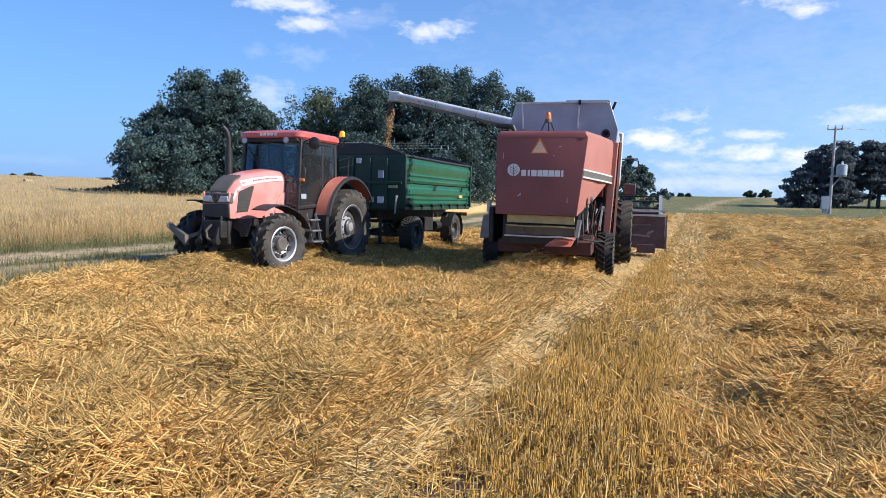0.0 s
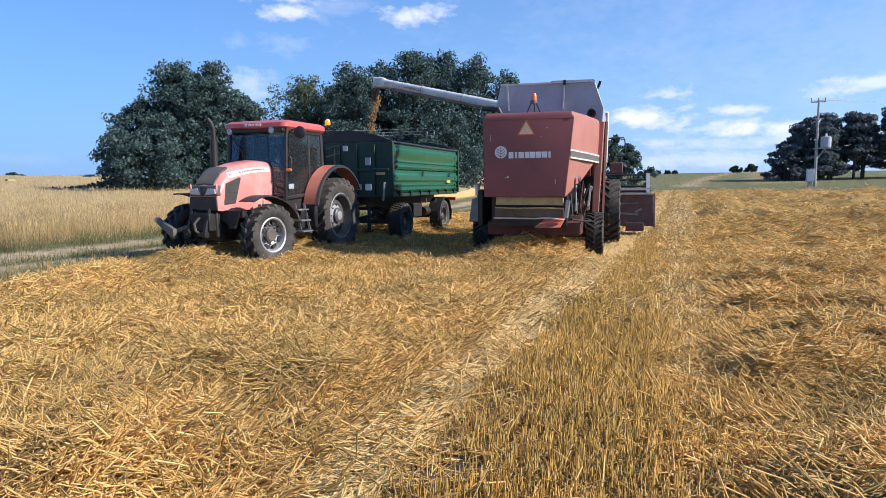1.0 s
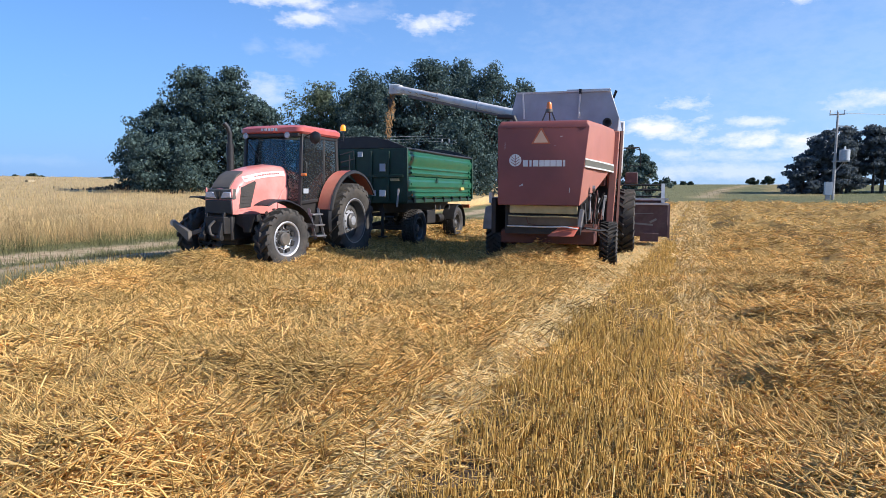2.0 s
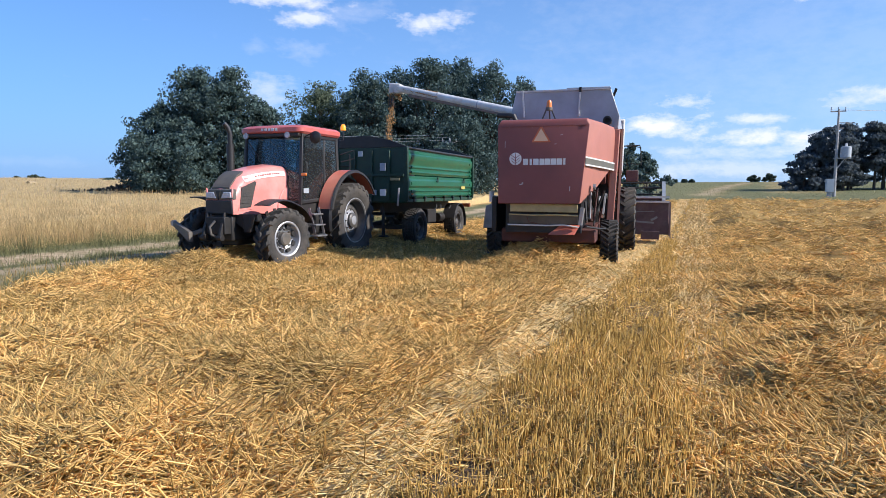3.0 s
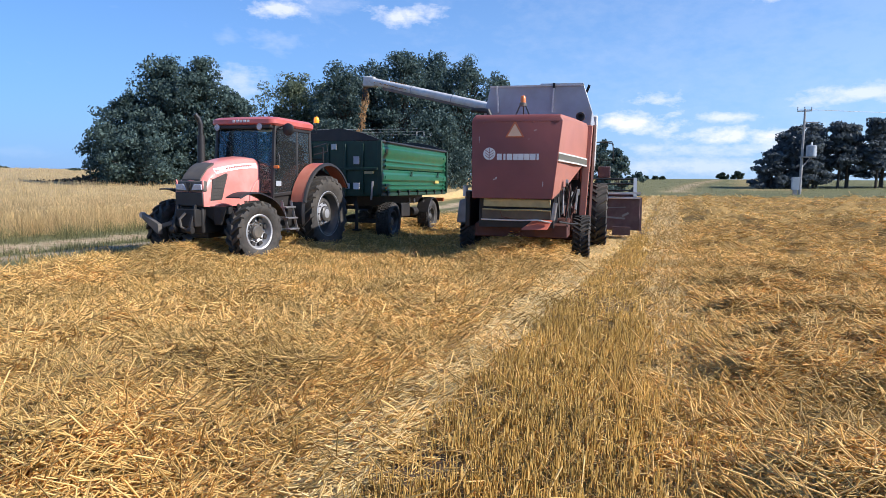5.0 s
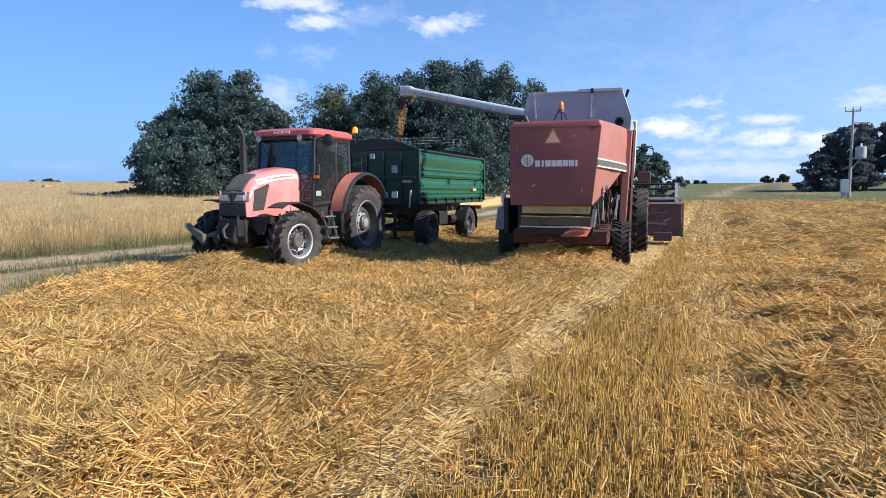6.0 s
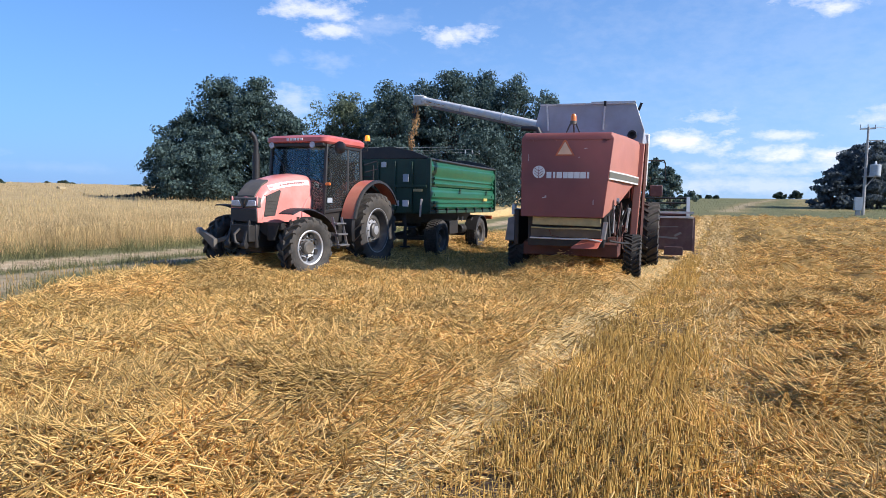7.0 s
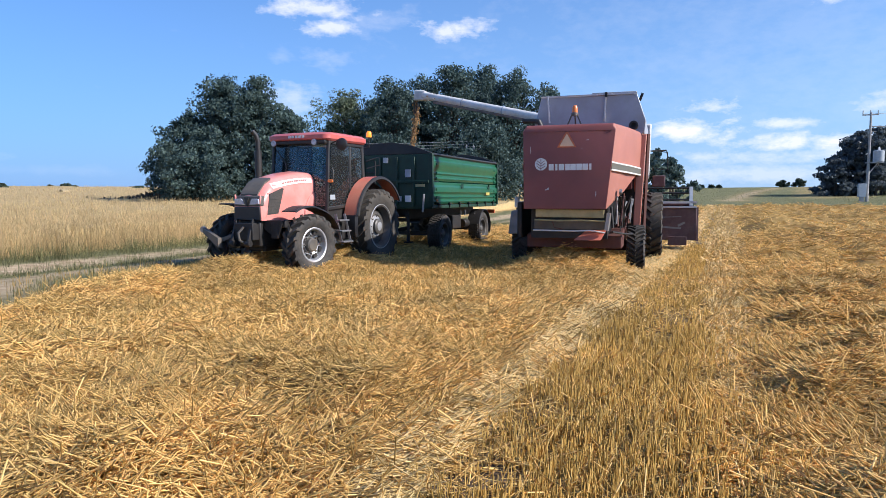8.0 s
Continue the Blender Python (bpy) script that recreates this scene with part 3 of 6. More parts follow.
def wheel(parent, name, c, R, width, rim, steer=0, side=-1, lugs=20, mat_rim=None, label="", hub_r=0.16, dish=0.1, vents=0, mat_hub=None):
    """A wheel whose outer face looks along -x (side=-1) or +x: hub with a tyre and a rim under it. lugs=0: a road tyre."""
    mat_rim = mat_rim or M_RIM
    h = width / 2
    hub = Form().lathe([(-h * 0.05, 0.0), (-h * 0.05, hub_r), (-h * 0.5, hub_r), (-h * 0.62, hub_r * 0.8), (-h * 0.66, 0.0)], 20)
    for k in range(8):
        t = 2 * math.pi * k / 8
        hub.tube([(-h * 0.0 - 0.0, hub_r * 1.35 * math.cos(t), hub_r * 1.35 * math.sin(t)), (-dish - 0.05, hub_r * 1.35 * math.cos(t), hub_r * 1.35 * math.sin(t))], 0.016, 6)
    ob = part(name, hub, mat_hub or mat_rim, parent, label)
    ob.matrix_basis = pose(*c, 0, 0, (0 if side < 0 else 180) + steer)
    deep = R - rim
    prof = [(h * 0.55, rim * 0.97), (h * 0.78, rim + 0.015), (h * 0.98, rim + deep * 0.35), (h * 1.0, rim + deep * 0.62), (h * 0.9, R - deep * 0.2), (h * 0.7, R - 0.075), (h * 0.3, R - 0.06)] if lugs else [(h * 0.55, rim * 0.97), (h * 0.78, rim + 0.015), (h * 0.98, rim + deep * 0.35), (h * 1.0, rim + deep * 0.62), (h * 0.92, R - deep * 0.13), (h * 0.72, R - 0.04), (h * 0.3, R - 0.03)]
    prof = prof + [(-a, r) for a, r in reversed(prof)]
    tyre = Form().lathe(prof, 48)
    if lugs:
        for k in range(lugs):
            for sgn in (-1, 1):
                t0 = 2 * math.pi * (k + (0.5 if sgn > 0 else 0)) / lugs
                sweep, wide = 0.26, 0.42 * math.pi / lugs
                rows = [(-0.06 * h, 0.0, R, R - 0.09), (0.45 * h, 0.55, R, R - 0.09), (0.92 * h, 1.0, R - 0.01, R - 0.13), (1.05 * h, 1.14, R - deep * 0.24, R - deep * 0.32)]
                ring = []
                for a, q, ro, ri in rows:
                    tc = t0 + sweep * q
                    ring.append([(sgn * a, r * math.cos(tc + w), r * math.sin(tc + w)) for r, w in ((ri, -wide), (ro, -wide * 0.8), (ro, wide * 0.8), (ri, wide))])
                tyre.loft(ring)
    else:
        for q in (-0.6, -0.2, 0.2, 0.6):
            for k in range(36):
                t = 2 * math.pi * (k + (0.5 if abs(q) > 0.4 else 0)) / 36
                tyre.loft([[(h * q + s * h * 0.15, r * math.cos(t + w), r * math.sin(t + w)) for r, w in ((R - 0.05, -0.06), (R, -0.055), (R, 0.055), (R - 0.05, 0.06))] for s in (-1, 1)])
    part("tyre", tyre, M_RUBBER, ob, "black rubber tyre dusted with straw")
    shell = Form().lathe([(h * 0.8, rim * 1.0), (h * 0.76, rim * 0.94), (h * 0.3, rim * 0.86), (-dish * 0.2, rim * 0.84), (-dish, rim * 0.62), (-dish - 0.02, hub_r * 1.6), (-dish + 0.02, hub_r)], 36)
    shell.lathe([(-h * 0.78, rim * 1.04), (-h * 0.82, rim * 1.0), (-h * 0.76, rim * 0.93), (-h * 0.35, rim * 0.87), (-dish * 0.4, rim * 0.84)], 36)
    shell = part("rim", shell, mat_rim, ob)
    if vents:
        for k in range(vents):
            f = Form()
            t, w = 2 * math.pi * (k + 0.5) / vents, 1.7 / vents
            f.loft([[(-dish - e, q * math.cos(t + d), q * math.sin(t + d)) for q, d in ((rim * 0.62, -w), (rim * 0.62, w), (rim * 0.83, w * 0.9), (rim * 0.83, -w * 0.9))] for e in (-0.012, 0.05)])
            part("rim_slot", f, M_BLACK, ob)
    return ob


# ---------------------------------------------------------------- tractor


def hood_ring(y, w, zb, zt, n=5, crown=0.06):
    r = min(0.2, (zt - zb) * 0.4)
    half = [(w, zb), (w * 1.02, zb + (zt - zb - r) * 0.5), (w, zt - r - crown)]
    for k in range(1, n + 1):
        a = math.pi / 2 * k / n
        half.append((w - r + r * math.cos(a), zt - r - crown + (r + crown * 0.6) * math.sin(a)))
    half.append((0, zt))
    return [(x, y, z) for x, z in half] + [(-x, y, z) for x, z in reversed(half[:-1])]


def hood_x(y, z, out=0.008):
    """Half width of the hood's skin at a place along it."""
    rows = [(1.6, 0.37, 2.03), (1.95, 0.37, 2.03), (2.35, 0.36, 1.985), (2.72, 0.35, 1.9), (2.98, 0.34, 1.78), (3.14, 0.325, 1.63), (3.22, 0.3, 1.5)]
    w, zt = np.interp(y, [q[0] for q in rows], [q[1] for q in rows]), np.interp(y, [q[0] for q in rows], [q[2] for q in rows])
    r = min(0.2, (zt - 1.06) * 0.4)
    k = min(1.0, max(0.0, (z - (zt - r - 0.06)) / (r + 0.036)))
    return float(w * 1.015 - r + r * math.sqrt(1 - k * k)) + out


def make_tractor():
    t = thing("tractor", pose(-3.02, 15.21, 0.05, 0, 0, 158.5), "red and orange farm tractor with dark cab parked in straw", "tractor")
    # engine, gearbox and axles
    f = Form().box((0, 2.0, 0.82), (0.5, 2.4, 0.5)).box((0, 0.3, 0.85), (0.62, 1.5, 0.6)).box((0, 2.75, 0.62), (0.4, 0.5, 0.3))
    part("engine_block", f, M_IRON, t, bevel=0.03)
    f = Form().tube([(-0.85, 0, 0.87), (0.85, 0, 0.87)], 0.14, 14)
    part("rear_axle", f, M_IRON, t)
    f = Form().bar((-0.85, 2.555, 0.6), (0.85, 2.555, 0.6), 0.16, 0.18).box((0, 2.555, 0.62), (0.36, 0.3, 0.3))
    part("front_axle", f, M_IRON, t, bevel=0.02)
    # hood
    rows = [(1.6, 0.37, 1.06, 2.03), (1.95, 0.37, 1.06, 2.03), (2.35, 0.36, 1.06, 1.985), (2.72, 0.35, 1.06, 1.9), (2.98, 0.34, 1.06, 1.78), (3.14, 0.325, 1.06, 1.63), (3.22, 0.30, 1.07, 1.5)]
    hood = part("hood", Form().loft([hood_ring(*r) for r in rows]), M_RED, t, "glossy faded red engine hood, pale pink sky sheen in its paint")
    f = Form()
    f.loft([[(x, y, z + 0.012) for x, z in ((-0.2, zt - 0.012), (0, zt), (0.2, zt - 0.012))] + [(x, y, z - 0.05) for x, z in ((0.2, zt), (0, zt), (-0.2, zt))] for y, zt in ((2.8, 1.868), (2.89, 1.826), (2.98, 1.78), (3.14, 1.63), (3.19, 1.56))])
    part("hood_grille", f, M_GREY, hood, "dark mesh panel on the hood top")
    # side intakes with slats
    for s in (-1, 1):
        edge = [(3.12, 1.13), (2.74, 1.15), (2.54, 1.70), (2.62, 1.72), (3.04, 1.58)]
        f = Form().slab(edge, 0.02, lambda u, v, w, s=s: (s * hood_x(u, v, w - 0.012), u, v))
        part("grille_surround", f, M_RED, hood)
        f = Form().slab([(3.09, 1.17), (2.79, 1.19), (2.62, 1.665), (2.66, 1.68), (3.015, 1.56)], 0.026, lambda u, v, w, s=s: (s * hood_x(u, v, w - 0.012), u, v))
        grille = part("side_grille", f, M_MESH, hood, "dark mesh side grille")
        f = Form()
        for k in range(7):
            z = 1.2 + k * 0.065
            f.bar((s * hood_x(3.05, z, 0.016), 3.06 - k * 0.012, z), (s * hood_x(2.8, z, 0.016), 2.79 - k * 0.02, z + 0.004), 0.004, 0.006)
        part("mesh_bars", f, M_BLACK, grille)
        # pale stripe with lettering bars
        f = Form()
        for k in range(8):
            y0, y1 = 1.7 + k * 0.15, 1.85 + k * 0.15
            z0, z1 = [1.845 - 0.135 * ((y - 1.7) / 1.2) ** 2 for y in (y0, y1)]
            f.hexa([(s * hood_x(y, z + h, o), y, z + h) for h in (-0.05, 0.05) for y, z, o in ((y0, z0, -0.01), (y0, z0, 0.006), (y1, z1, 0.006), (y1, z1, -0.01))])
        stripe = part("hood_stripe", f, M_WHITE, hood, "white stripe along the hood")
        f = Form()
        for k in range(11):
            y = 1.9 + k * 0.07
            z = 1.845 - 0.135 * ((y - 1.7) / 1.2) ** 2
            f.box((s * hood_x(y, z, 0.006), y, z), (0.012, 0.045 if k % 3 else 0.025, 0.045), (4, s * 28, 0))
        part("lettering", f, M_RED, stripe, "unreadable red lettering bars")
        # cheek panel behind the hood
        f = Form().slab([(1.62, 1.08), (1.98, 1.1), (1.96, 1.3), (1.8, 1.52), (1.62, 1.6)], 0.03, lambda u, v, w, s=s: (s * (0.37 + w), u, v))
        part("cheek_panel", f, M_RED, hood, bevel=0.01)
    # nose
    f = Form().loft([[(-0.31, y, z0), (0.31, y, z0), (0.30, y - dy, z1), (-0.30, y - dy, z1)] for y, z0, z1, dy in ((3.16, 1.06, 1.33, 0.0), (3.26, 1.07, 1.32, 0.0))])
    part("nose_grille", f, M_BLACK, t, "black lower nose grille", bevel=0.015)
    f = Form().loft([[(-0.325, y, 1.335), (0.325, y, 1.335), (0.3, y - 0.03, 1.53), (-0.3, y - 0.03, 1.53)] for y in (3.12, 3.245)])
    mask = part("headlight_panel", f, M_GREY, t, "dark grey headlight panel", bevel=0.02)
    for s in (-1, 1):
        f = Form().slab([(0.06 * s, 1.36), (0.285 * s, 1.37), (0.28 * s, 1.47), (0.12 * s, 1.475)], 0.03, lambda u, v, w: (u, 3.235 + w, v))
        part("headlight", f, M_LENS, mask, "clear headlight", bevel=0.008)
    f = Form().slab([(-0.05, 1.5), (0.05, 1.5), (0.0, 1.33)], 0.03, lambda u, v, w: (u, 3.24 + w, v))
    part("badge", f, M_BLACK, mask)
    for s in (-1, 1):
        part("nose_trim", Form().slab([(s * 0.325, 1.06), (s * 0.29, 1.06), (s * 0.27, 1.5), (s * 0.3, 1.56)], 0.04, lambda u, v, w: (u, 3.2 + w, v)), M_RED, t, bevel=0.01)
    # front linkage and bumper beam
    f = Form().bar((-0.72, 3.0, 1.0), (0.5, 3.0, 1.0), 0.12, 0.14).box((0, 3.2, 0.86), (0.44, 0.34, 0.32)).box((-0.5, 2.85, 0.88), (0.16, 0.5, 0.3))
    part("front_beam", f, M_IRON, t, bevel=0.015)
    for s in (-0.16, 0.22):
        f = Form()
        f.bar((s, 3.3, 0.98), (s, 3.42, 0.66), 0.05, 0.09)
        f.tube([(s - 0.05, 3.42, 0.64), (s + 0.05, 3.42, 0.64)], 0.06, 12)
        f.bar((s, 3.28, 1.1), (s, 3.33, 0.9), 0.04, 0.06)
        part("front_linkage", f, M_IRON, t, "worn dark steel front linkage hooks", bevel=0.008)
    f = Form().hexa([(0.46, 3.42, 0.55), (0.5, 3.5, 0.55), (1.06, 3.3, 0.82), (1.04, 3.22, 0.82), (0.48, 3.42, 0.74), (0.5, 3.5, 0.74), (1.06, 3.3, 0.92), (1.04, 3.22, 0.92)])
    f.bar((0.3, 3.3, 0.78), (0.6, 3.42, 0.66), 0.08, 0.08)
    part("linkage_arm", f, M_GREY, t, "grey steel lower linkage arm", bevel=0.01)
    for x in (-0.62, -0.46, -0.3, -0.05, 0.14):
        part("bolt", Form().lathe([(0.0, 0.0), (0.0, 0.022), (0.018, 0.02), (0.018, 0.0)], 8, "y", (x, 3.062, 1.0 - 0.02 * (x > -0.1))), M_STEEL, t)
    part("tow_hook", Form().tube([(-0.02, 3.38, 0.95), (0.04, 3.46, 0.84), (0.02, 3.45, 0.7), (-0.06, 3.42, 0.66)], 0.024, 8), M_GREY, t, "worn dark tow hook")
    part("bumper_plate", Form().slab([(-0.7, 1.07), (0.34, 1.07), (0.34, 0.95), (-0.2, 0.93), (-0.45, 0.78), (-0.6, 0.8)], 0.03, lambda u, v, w: (u, 3.065 + w, v)), M_IRON, t, "dark steel front plate", bevel=0.008)
    part("arm_ball", Form().lathe([(-0.03, 0.0), (-0.03, 0.06), (0.03, 0.06), (0.03, 0.0)], 14, "y", (1.08, 3.25, 0.88)), M_STEEL, t)
    # cab
    floor_form = Form().box((0, 0.85, 1.12), (1.36, 1.5, 0.3)).box((-0.5, 1.3, 0.85), (0.36, 0.7, 0.45)).box((0.5, 1.3, 0.85), (0.36, 0.7, 0.45))
    cab = part("cab_base", floor_form, M_BLACK, t, bevel=0.03)
    for s in (-1, 1):
        for y0, y1, w in ((1.66, 1.52, 0.065), (0.74, 0.72, 0.05), (0.16, 0.22, 0.07)):
            f = Form().bar((s * 0.70, y0, 1.2), (s * 0.68, y1, 2.69), w, w)
            part("cab_post", f, M_BLACK, t, bevel=0.012)
        part("cab_rail", Form().bar((s * 0.70, 1.66, 1.26), (s * 0.70, 0.2, 1.36), 0.05, 0.07), M_BLACK, t, bevel=0.01)
        part("cab_rail", Form().bar((s * 0.69, 1.54, 2.62), (s * 0.69, 0.2, 2.62), 0.05, 0.06), M_BLACK, t, bevel=0.01)
        f = Form().hexa([(s * 0.70, 0.78, 1.3), (s * 0.706, 0.78, 1.3), (s * 0.706, 1.62, 1.3), (s * 0.70, 1.62, 1.3), (s * 0.685, 0.76, 2.62), (s * 0.691, 0.76, 2.62), (s * 0.691, 1.5, 2.62), (s * 0.685, 1.5, 2.62)])
        door = part("cab_door", f, M_GLASS, t, "tinted glass cab door")
        f = Form().tube([(s * 0.73, 1.5, 1.75), (s * 0.76, 1.5, 1.8), (s * 0.76, 1.49, 2.05), (s * 0.73, 1.49, 2.1)], 0.014, 8)
        part("door_handle", f, M_BLACK, door)
        f = Form().hexa([(s * 0.70, 0.2, 1.42), (s * 0.706, 0.2, 1.42), (s * 0.706, 0.71, 1.36), (s * 0.70, 0.71, 1.36), (s * 0.685, 0.24, 2.62), (s * 0.691, 0.24, 2.62), (s * 0.691, 0.7, 2.62), (s * 0.685, 0.7, 2.62)])
        part("side_window", f, M_GLASS, t, "tinted side window")
    f = Form().hexa([(-0.68, 1.655, 1.3), (0.68, 1.655, 1.3), (0.68, 1.661, 1.3), (-0.68, 1.661, 1.3), (-0.67, 1.525, 2.62), (0.67, 1.525, 2.62), (0.67, 1.531, 2.62), (-0.67, 1.531, 2.62)])
    part("windscreen", f, M_GLASS, t, "tinted windscreen")
    f = Form().hexa([(-0.68, 0.16, 1.5), (0.68, 0.16, 1.5), (0.68, 0.166, 1.5), (-0.68, 0.166, 1.5), (-0.67, 0.22, 2.62), (0.67, 0.22, 2.62), (0.67, 0.226, 2.62), (-0.67, 0.226, 2.62)])
    part("rear_window", f, M_GLASS, t)
    for s in (-1, 1):
        f = Form().slab([(1.12, 1.25), (0.98, 1.58), (0.6, 1.86), (0.22, 1.93), (0.22, 1.25)], 0.02, lambda u, v, w, s=s: (s * (0.655 + w), u, v))
        part("inner_trim", f, M_BLACK, t)
    f = Form().bar((0.55, 1.64, 2.5), (0.3, 1.66, 2.2), 0.015, 0.02).bar((0.3, 1.66, 2.2), (0.28, 1.67, 2.1), 0.012, 0.015)
    part("wiper", f, M_BLACK, t)
    f = Form().loft([[(x * w, y, 1.3 + z) for x, z in ((-1, 0), (1, 0), (1, 0.06), (-1, 0.06))] for y, w in ((1.35, 0.62), (1.62, 0.66))])
    f.box((0, 1.42, 1.5), (0.5, 0.24, 0.4))
    part("dashboard", f, M_BLACK, t, bevel=0.03)
    # steering wheel, seat
    f = Form().tube([(-0.05 + 0.2 * math.cos(a), 1.12 + 0.17 * math.sin(a), 1.92 + 0.12 * math.sin(a)) for a in [2 * math.pi * k / 20 for k in range(21)]], 0.018, 8, cap=False)
    f.bar((-0.05, 1.12, 1.92), (-0.05, 1.38, 1.62), 0.05, 0.05).bar((-0.25, 1.12, 1.92), (0.15, 1.12, 1.92), 0.03, 0.02)
    part("steering_wheel", f, M_BLACK, t)
    f = Form().box((0, 0.62, 1.52), (0.5, 0.48, 0.14)).box((0, 0.4, 1.9), (0.48, 0.14, 0.66), (8, 0, 0)).box((0, 0.62, 1.36), (0.3, 0.3, 0.2))
    part("seat", f, M_GREY, t, "dark driver seat", bevel=0.05)
    # roof
    def roof_ring(z, gx, y0, y1, c):
        pts = []
        for sx, sy in ((1, 1), (-1, 1), (-1, -1), (1, -1)):
            cx, cy = sx * (gx - c), (y1 - c if sy > 0 else y0 + c)
            base = {(1, 1): 0, (-1, 1): 90, (-1, -1): 180, (1, -1): 270}[(sx, sy)]
            for k in range(5):
                a = radians(base + 90 * k / 4)
                pts.append((cx + c * math.cos(a), cy + c * math.sin(a), z))
        return pts

    f = Form().loft([roof_ring(2.66, 0.73, 0.12, 1.62, 0.1), roof_ring(2.70, 0.77, 0.07, 1.68, 0.14), roof_ring(2.78, 0.775, 0.06, 1.68, 0.16), roof_ring(2.83, 0.73, 0.12, 1.6, 0.2), roof_ring(2.86, 0.55, 0.3, 1.38, 0.25)])
    roof = part("roof", f, M_ROOF, t, "red cab roof")
    f = Form()
    for k in range(5):
        f.box((0.17 - k * 0.085, 1.69, 2.745), (0.055, 0.012, 0.05))
    part("roof_lettering", f, M_WHITE, roof, "pale maker's lettering as bars")
    f = Form().box((0, 1.6, 2.635), (1.36, 0.12, 0.07))
    part("visor", f, M_BLACK, t, bevel=0.015)
    for x in (-0.42, 0.6):
        f = Form().lathe([(0.0, 0.0), (0.012, 0.05), (0.0, 0.066), (-0.05, 0.05), (-0.05, 0.0)], 16, "y", (x, 1.67, 2.63))
        part("work_lamp", f, M_LENS, t, "round roof work lamp")
    # beacon, mirrors, exhaust
    f = Form().tube([(-0.66, 0.1, 2.6), (-0.78, 0.05, 2.62), (-0.78, 0.05, 2.84)], 0.012, 6)
    stem = part("beacon_bracket", f, M_BLACK, t)
    f = Form().lathe([(2.84, 0.0), (2.84, 0.06), (2.86, 0.062), (2.94, 0.055), (2.97, 0.035), (2.98, 0.0)], 16, "z", (-0.78, 0.05, 0))
    part("beacon", f, M_AMBER, stem, "amber rotating beacon")
    for s in (-1,):
        f = Form().tube([(s * 0.7, 1.46, 2.6), (s * 0.92, 1.47, 2.68), (s * 0.95, 1.46, 2.6)], 0.013, 6)
        arm = part("mirror_arm", f, M_BLACK, t)
        part("mirror", Form().lathe([(1.42, 0.0), (1.42, 0.1), (1.44, 0.125), (1.48, 0.125), (1.51, 0.09), (1.52, 0.0)], 18, "y", (s * 0.96, 0, 2.58)), M_BLACK, arm)
    f = Form().tube([(-0.72, 0.1, 2.3), (-0.98, -0.05, 2.4), (-1.0, -0.05, 2.22), (-0.74, 0.1, 2.14)], 0.012, 6)
    part("rear_lamp_bracket", f, M_BLACK, t)
    f = Form().tube([(0.72, 2.02, 1.3), (0.72, 2.02, 2.45)], 0.075, 14).tube([(0.72, 2.02, 2.45), (0.72, 2.02, 2.66), (0.74, 2.06, 2.78), (0.78, 2.12, 2.86)], 0.05, 12)
    part("exhaust", f, M_BLACK, t, "dark upright exhaust stack")
    # steps
    f = Form()
    for y in (1.24, 1.58):
        f.bar((-0.86, y, 1.15), (-1.0, y - 0.02, 0.52), 0.02, 0.05)
    steps = part("step_rails", f, M_STEEL, t)
    for k in range(3):
        part("step", Form().box((-0.9 - k * 0.045, 1.41, 1.02 - k * 0.22), (0.16, 0.36, 0.03)), M_STEEL, steps, bevel=0.006)
    f = Form().box((-0.62, 1.38, 0.8), (0.34, 0.8, 0.42))
    part("fuel_tank", f, M_BLACK, t, bevel=0.05)
    part("indicator", Form().box((-0.78, 1.62, 1.83), (0.12, 0.05, 0.06)), M_AMBERDULL, t, "amber side indicator", bevel=0.015)
    part("label_plate", Form().box((-0.712, 1.45, 1.5), (0.008, 0.18, 0.1)), M_SHEETGREY, t)
    # rear fenders
    for s in (-1, 1):
        rings, lip = [], []
        for k in range(23):
            a = radians(12 + 138 * k / 22)
            for_r = 1.06 - 0.02 * math.cos(a)
            cy, sz = math.cos(a), math.sin(a)
            rings.append([(s * x, 0.05 + q * cy, 0.9 + q * sz) for x, q in ((0.74, for_r), (1.02, for_r), (1.08, for_r - 0.05), (1.06, for_r - 0.06), (1.0, for_r - 0.03), (0.74, for_r - 0.03))])
            lip.append([(s * x, 0.05 + q * cy, 0.9 + q * sz) for x, q in ((1.045, for_r + 0.006), (1.085, for_r - 0.012), (1.095, for_r - 0.06), (1.07, for_r - 0.062))])
        fender = part("rear_fender", Form().loft(rings), M_ORANGE, t, "faded orange-red rear mudguard")
        part("fender_lip", Form().loft(lip), M_BLACK, fender)
        skirt = [[(s * x, 0.05 + q * math.cos(a), 0.9 + q * math.sin(a)) for x, q in ((0.74, 1.04), (1.02, 1.04), (1.07, 1.0), (1.0, 1.01), (0.74, 1.01))] for a in [radians(-14 + 26 * k / 5) for k in range(6)]]
        part("fender_skirt", Form().loft(skirt), M_BLACK, fender, "black plastic lower mudguard")
        f = Form().slab([(1.0, 0.75), (0.95, 1.2), (0.58, 1.68), (0.05, 1.9), (-0.6, 1.7), (-0.5, 0.75)], 0.03, lambda u, v, w, s=s: (s * (0.71 + w), u, v))
        part("fender_wall", f, M_BLACK, fender)
    # front fenders turn with the wheels
    for s, st in ((-1, -10), (1, -10)):
        rings = []
        for k in range(11):
            a0 = 52 if s < 0 else 72
            a = radians(a0 + (156 - a0) * k / 10)
            q = 0.82 - 0.12 * min(1.0, k / 5)
            rings.append([(s * x, q * math.cos(a), q * math.sin(a) - dz) for x, dz in ((-0.2, 0.03), (-0.17, 0.0), (0.17, 0.0), (0.2, 0.03), (0.17, 0.02), (-0.17, 0.02))])
